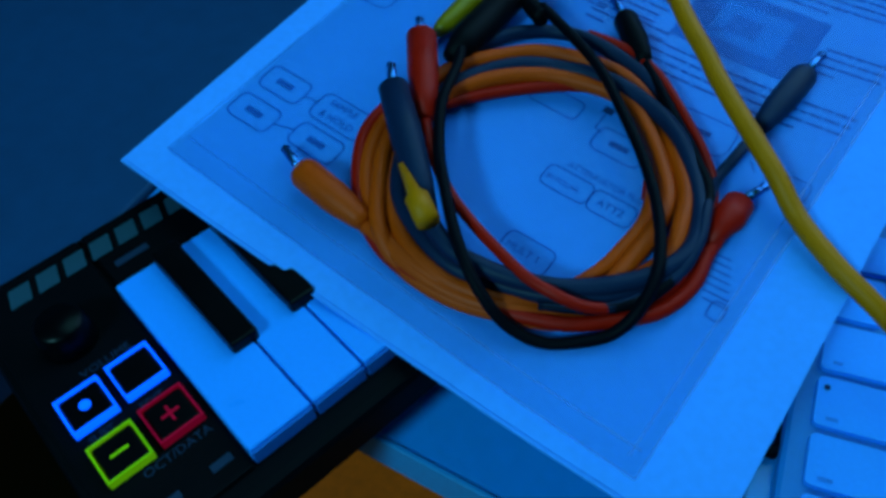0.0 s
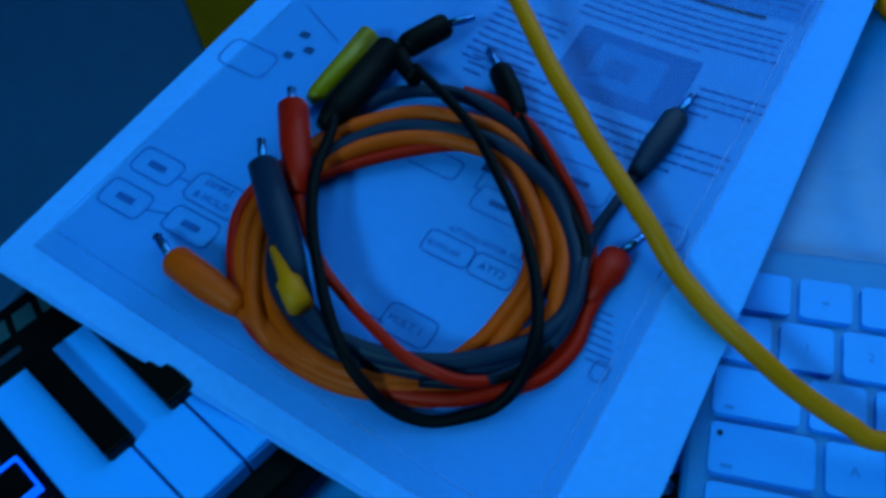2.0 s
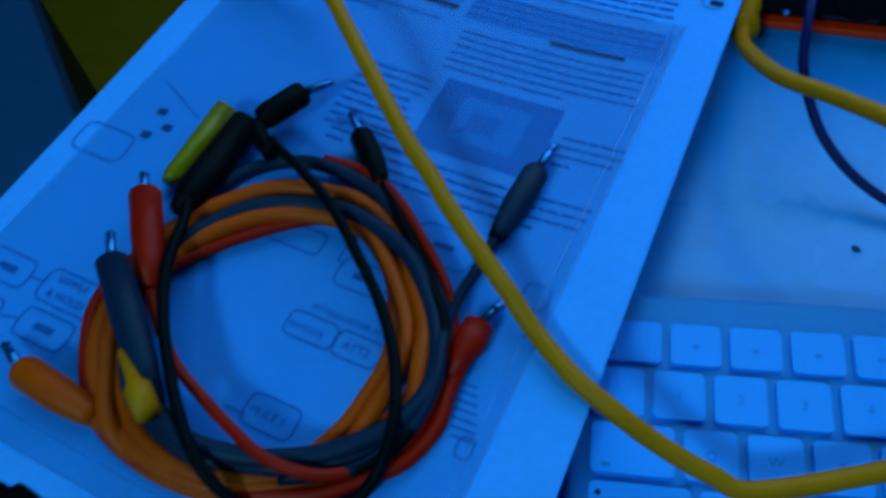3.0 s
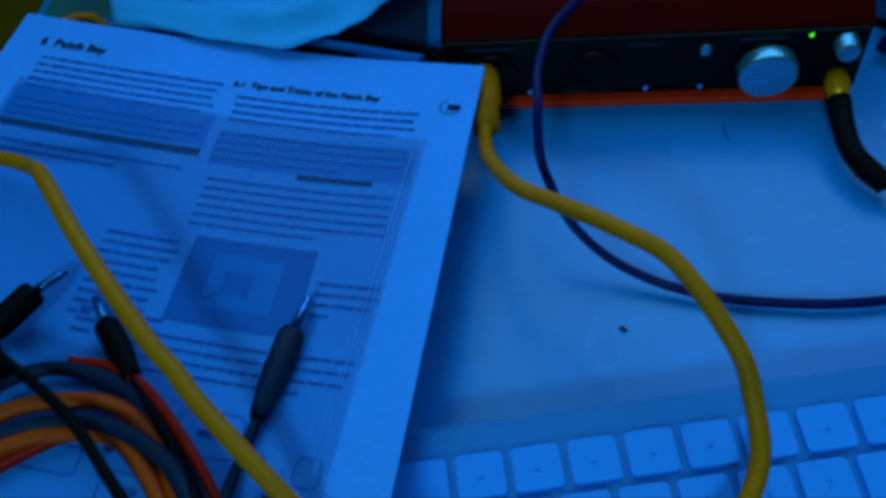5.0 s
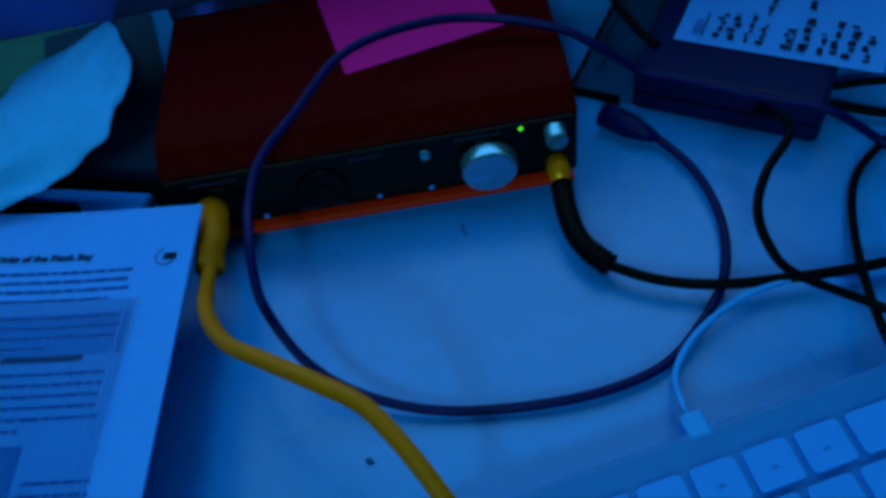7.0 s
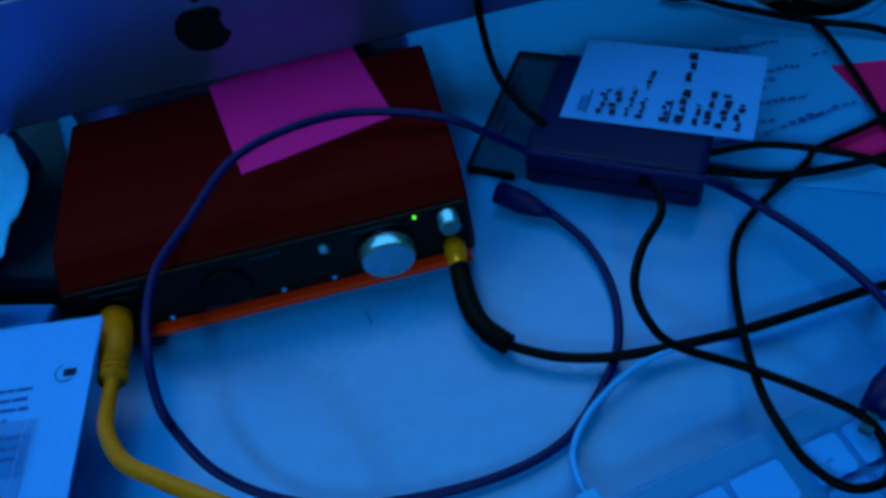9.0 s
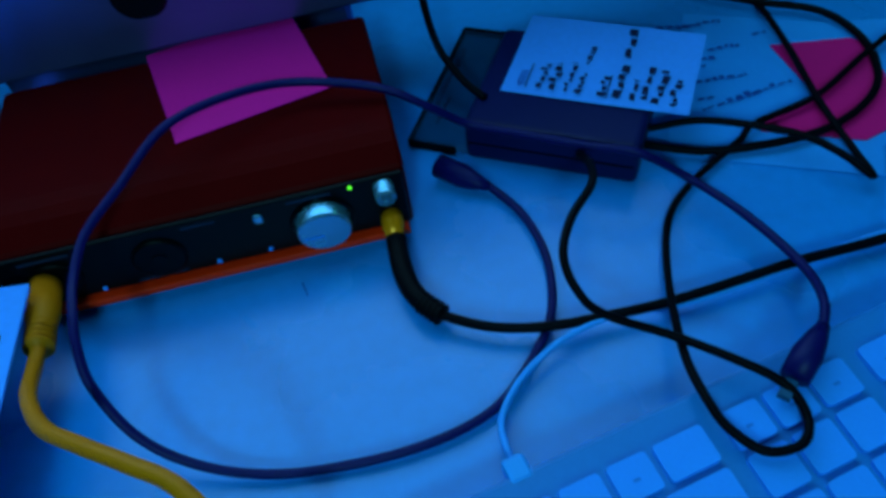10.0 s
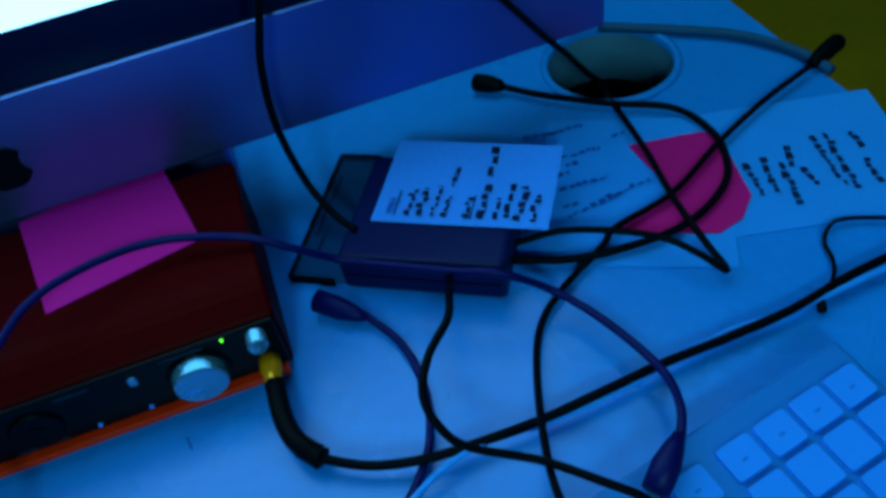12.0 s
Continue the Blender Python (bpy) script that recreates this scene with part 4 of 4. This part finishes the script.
def scrawl(parent, rnd, x0, y0, length, turn, size, z, material):
    """One line of writing that cannot be read: short uneven bars."""
    bm = bmesh.new()
    x, c, s = 0.0, cos(turn), sin(turn)
    while x < length:
        w = min(size * rnd.uniform(0.5, 1.5), length - x)
        h, o = size * rnd.uniform(0.35, 0.75), size * rnd.uniform(-0.15, 0.15)
        pts = []
        for px, py in ((x, o), (x + w * 0.85, o + size * rnd.uniform(-0.2, 0.2)), (x + w * 0.8, o + h), (x + w * 0.1, o + h * rnd.uniform(0.8, 1.1))):
            pts.append(bm.verts.new((x0 + c * px - s * py, y0 + s * px + c * py, z)))
        bm.faces.new(pts)
        x += w * 1.08
    ob = part("writing", bm, material, parent)
    return tagged(ob, kind="stuff")


def writing_lines(parent, rnd, lines, size, material, z=0.0012):
    """Lines of writing from place to place on the desk, in millimetres."""
    back = parent.matrix_world.inverted()
    for x0, y0, x1, y1 in lines:
        a, b = back @ Vector((x0 / 1000, y0 / 1000, 0)), back @ Vector((x1 / 1000, y1 / 1000, 0))
        scrawl(parent, rnd, a.x, a.y, (b - a).length, math.atan2(b.y - a.y, b.x - a.x), size, z, material)


rnd = random.Random(11)
card = note("index_card", "white card with a written list lying on the drive", pose(0.2895, 0.2280, 0.0263, 0, 0, -42.5), 0.0925, 0.0635, PAPER, 0.002)
bm = lettering("VIDEOS", 0.0045, 0.0001)
for v in bm.verts:
    v.co = Vector((0.0105 - v.co.y, 0.004 + v.co.x * 0.8, 0.0016))
part("writing", bm, INK, card)
for x, y, ln, size in ((0.0200, 0.004, 0.020, 0.0048), (0.0265, 0.004, 0.021, 0.0052), (0.0330, 0.004, 0.023, 0.0046), (0.0395, 0.004, 0.016, 0.0042), (0.0395, 0.027, 0.016, 0.0036), (0.0505, 0.004, 0.016, 0.0050),
                       (0.0590, 0.004, 0.027, 0.0054), (0.0590, 0.036, 0.025, 0.0066), (0.0660, 0.004, 0.016, 0.0054), (0.0715, 0.006, 0.026, 0.0058), (0.0780, 0.004, 0.026, 0.0052), (0.0850, 0.004, 0.020, 0.0052)):
    scrawl(card, rnd, x, y, ln, radians(88), size, 0.0016, INK_DARK)
for x, y0, y1 in ((0.0115, 0.004, 0.022), (0.0520, 0.004, 0.021)):
    part("underline", box(x + 0.0, x + 0.0006, y0, y1, 0.0012, 0.0016), INK_DARK, card)
cas = thing("clear_case", "flat smoky plastic case with black edges under the drive", "case", pose(0.241, 0.2395, 0, 0, 0, -42))
part("lid", box(0.0, 0.09, 0.0, 0.098, 0.0008, 0.0045, 0.0015), CASE, cas)
for x0, x1, y0, y1 in ((-0.0006, 0.0006, 0.0, 0.098), (0.0, 0.026, 0.0974, 0.0986), (0.0, 0.026, -0.0006, 0.0006)):
    part("edge", box(x0, x1, y0, y1, 0.0004, 0.0058, 0.0006), BLACK, cas, "black edge strip")
for x, y, ln in ((0.007, 0.030, 0.050), (0.0115, 0.016, 0.022)):
    scrawl(cas, rnd, x, y, ln, radians(90), 0.0036, 0.0048, INK_DARK)
lst = note("note_sheet", "white sheet with faint handwriting on the desk", pose(0.352, 0.170, 0.0007, 0, 0, -38), 0.100, 0.118, NOTE, 0.0008)
bpy.context.view_layer.update()
writing_lines(lst, rnd, [(402, 257, 437, 244), (413, 251, 423, 248), (409, 229, 433, 221), (399, 217, 408, 216), (393, 206, 421, 199), (405, 186, 438, 183), (387, 194, 397, 192), (385, 186, 418, 184), (444, 224, 453, 223), (408, 221, 416, 219)], 0.0042, INK)
pnk = thing("sticky_note", "bright magenta sticky note on the desk under cables", "note", pose(0, 0, 0))
part("sheet", prism([(0.4465, 0.2134), (0.4860, 0.1972), (0.4919, 0.1876), (0.4811, 0.1651), (0.4706, 0.1417), (0.4554, 0.1321), (0.4391, 0.1309), (0.4011, 0.1602), (0.4014, 0.1652), (0.4409, 0.1692)], 0.0016, 0.0020), PINK_DEEP, pnk)
nt2 = note("note_sheet", "white sheet with a handwritten list near the desk edge", pose(0.438, 0.128, 0.0006, 0, 0, -26), 0.115, 0.100, NOTE, 0.0006)
bpy.context.view_layer.update()
writing_lines(nt2, rnd, [(485, 163, 474, 138), (495, 161, 481, 135), (512, 160, 502, 145), (499, 152, 484, 122), (505, 142, 501, 127), (527, 158, 514, 123), (535, 155, 515, 113), (514, 122, 512, 118), (546, 147, 541, 133), (536, 127, 526, 109)], 0.0052, INK_DARK)

# ---- crumpled tissue ----
def tissue():
    bm = bmesh.new()
    nx, ny = 72, 34
    low = glide(mm([(-114, 264, 50), (-62, 236, 51), (-22, 224, 50), (6, 226, 55), (24, 236, 59), (36, 252, 61), (42, 285, 60)]), 12)
    high = glide(mm([(-116, 306, 34), (-84, 310, 36), (-64, 310, 38), (-46, 322, 40), (-28, 342, 40), (-4, 360, 38), (24, 372, 34)]), 12)
    last, rows = len(low) - 1, []
    for j in range(ny + 1):
        row = []
        for i in range(nx + 1):
            s, t = i / nx, j / ny
            k = min(last - 1, int(s * last))
            p = low[k].lerp(low[k + 1], s * last - k).lerp(high[k].lerp(high[k + 1], s * last - k), t)
            fold = noise.noise(Vector((s * 3.2, t * 9 + s * 2.5, 3))) * 0.6 + abs(noise.noise(Vector((s * 9, t * 14 - s * 5, 8)))) * 0.5
            p.z += 0.012 * sin(pi * min(1, t * 1.25)) + 0.007 * fold * min(1, 5 * min(s, 1 - s) + 0.25)
            p.x += 0.004 * noise.noise(Vector((s * 8, t * 6, 1)))
            p.y += 0.004 * noise.noise(Vector((s * 8, t * 6, 5)))
            if t > 0.85:
                p.z += (0.002 - p.z) * (t - 0.85) / 0.15
            row.append(bm.verts.new(p))
        rows.append(row)
    for j in range(ny):
        for i in range(nx):
            bm.faces.new((rows[j][i], rows[j][i + 1], rows[j + 1][i + 1], rows[j + 1][i]))
    ob = part("tissue", bm, TISSUE, None, smooth=True)
    sol = ob.modifiers.new("thickness", "SOLIDIFY")
    sol.thickness = 0.0006
    tagged(ob, "crumpled white paper tissue lying behind the manual", "tissue")


tissue()
# no real folder: a flat olive sheet laid where the desk is shaded
desk_shade = thing("folder", "flat olive sheet added for the shaded desk behind the tissue", "folder", pose(-0.196, 0.352, 0, 0, 0, -10))
part("shade_sheet", box(0, 0.17, 0, 0.15, 0.0006, 0.0026, 0.0005), DESK_SHADE, desk_shade)
part("shade_underlay", box(0.003, 0.167, 0.003, 0.147, 0.0001, 0.0006), PAPER, desk_shade)
# added dark sheet: the computer's shade on the desk, put in as colour
slate_patch = thing("slate_shade_patch", "dark slate sheet added for the shaded desk beside the red audio box", "card")
part("sheet", prism([(-0.030, 0.245), (0.030, 0.240), (0.040, 0.345), (0.036, 0.420), (-0.030, 0.420)], 0.0030, 0.0040), SLATE_SHADE, slate_patch)
crumb = tagged(part("crumb", lathe((0.0940, 0.0850, 0.0006), (0.0965, 0.0825, 0.0008), [(0, 0.0004), (0.4, 0.0011), (0.7, 0.0009), (1, 0.0003)], 7), CRUMB, None), "small dark crumb on the white desk", "crumb")
speck = tagged(part("speck", box(0.1625, 0.1632, 0.172, 0.180, 0.0, 0.0006), INK, None), "small dark fibre on the white desk", "speck")
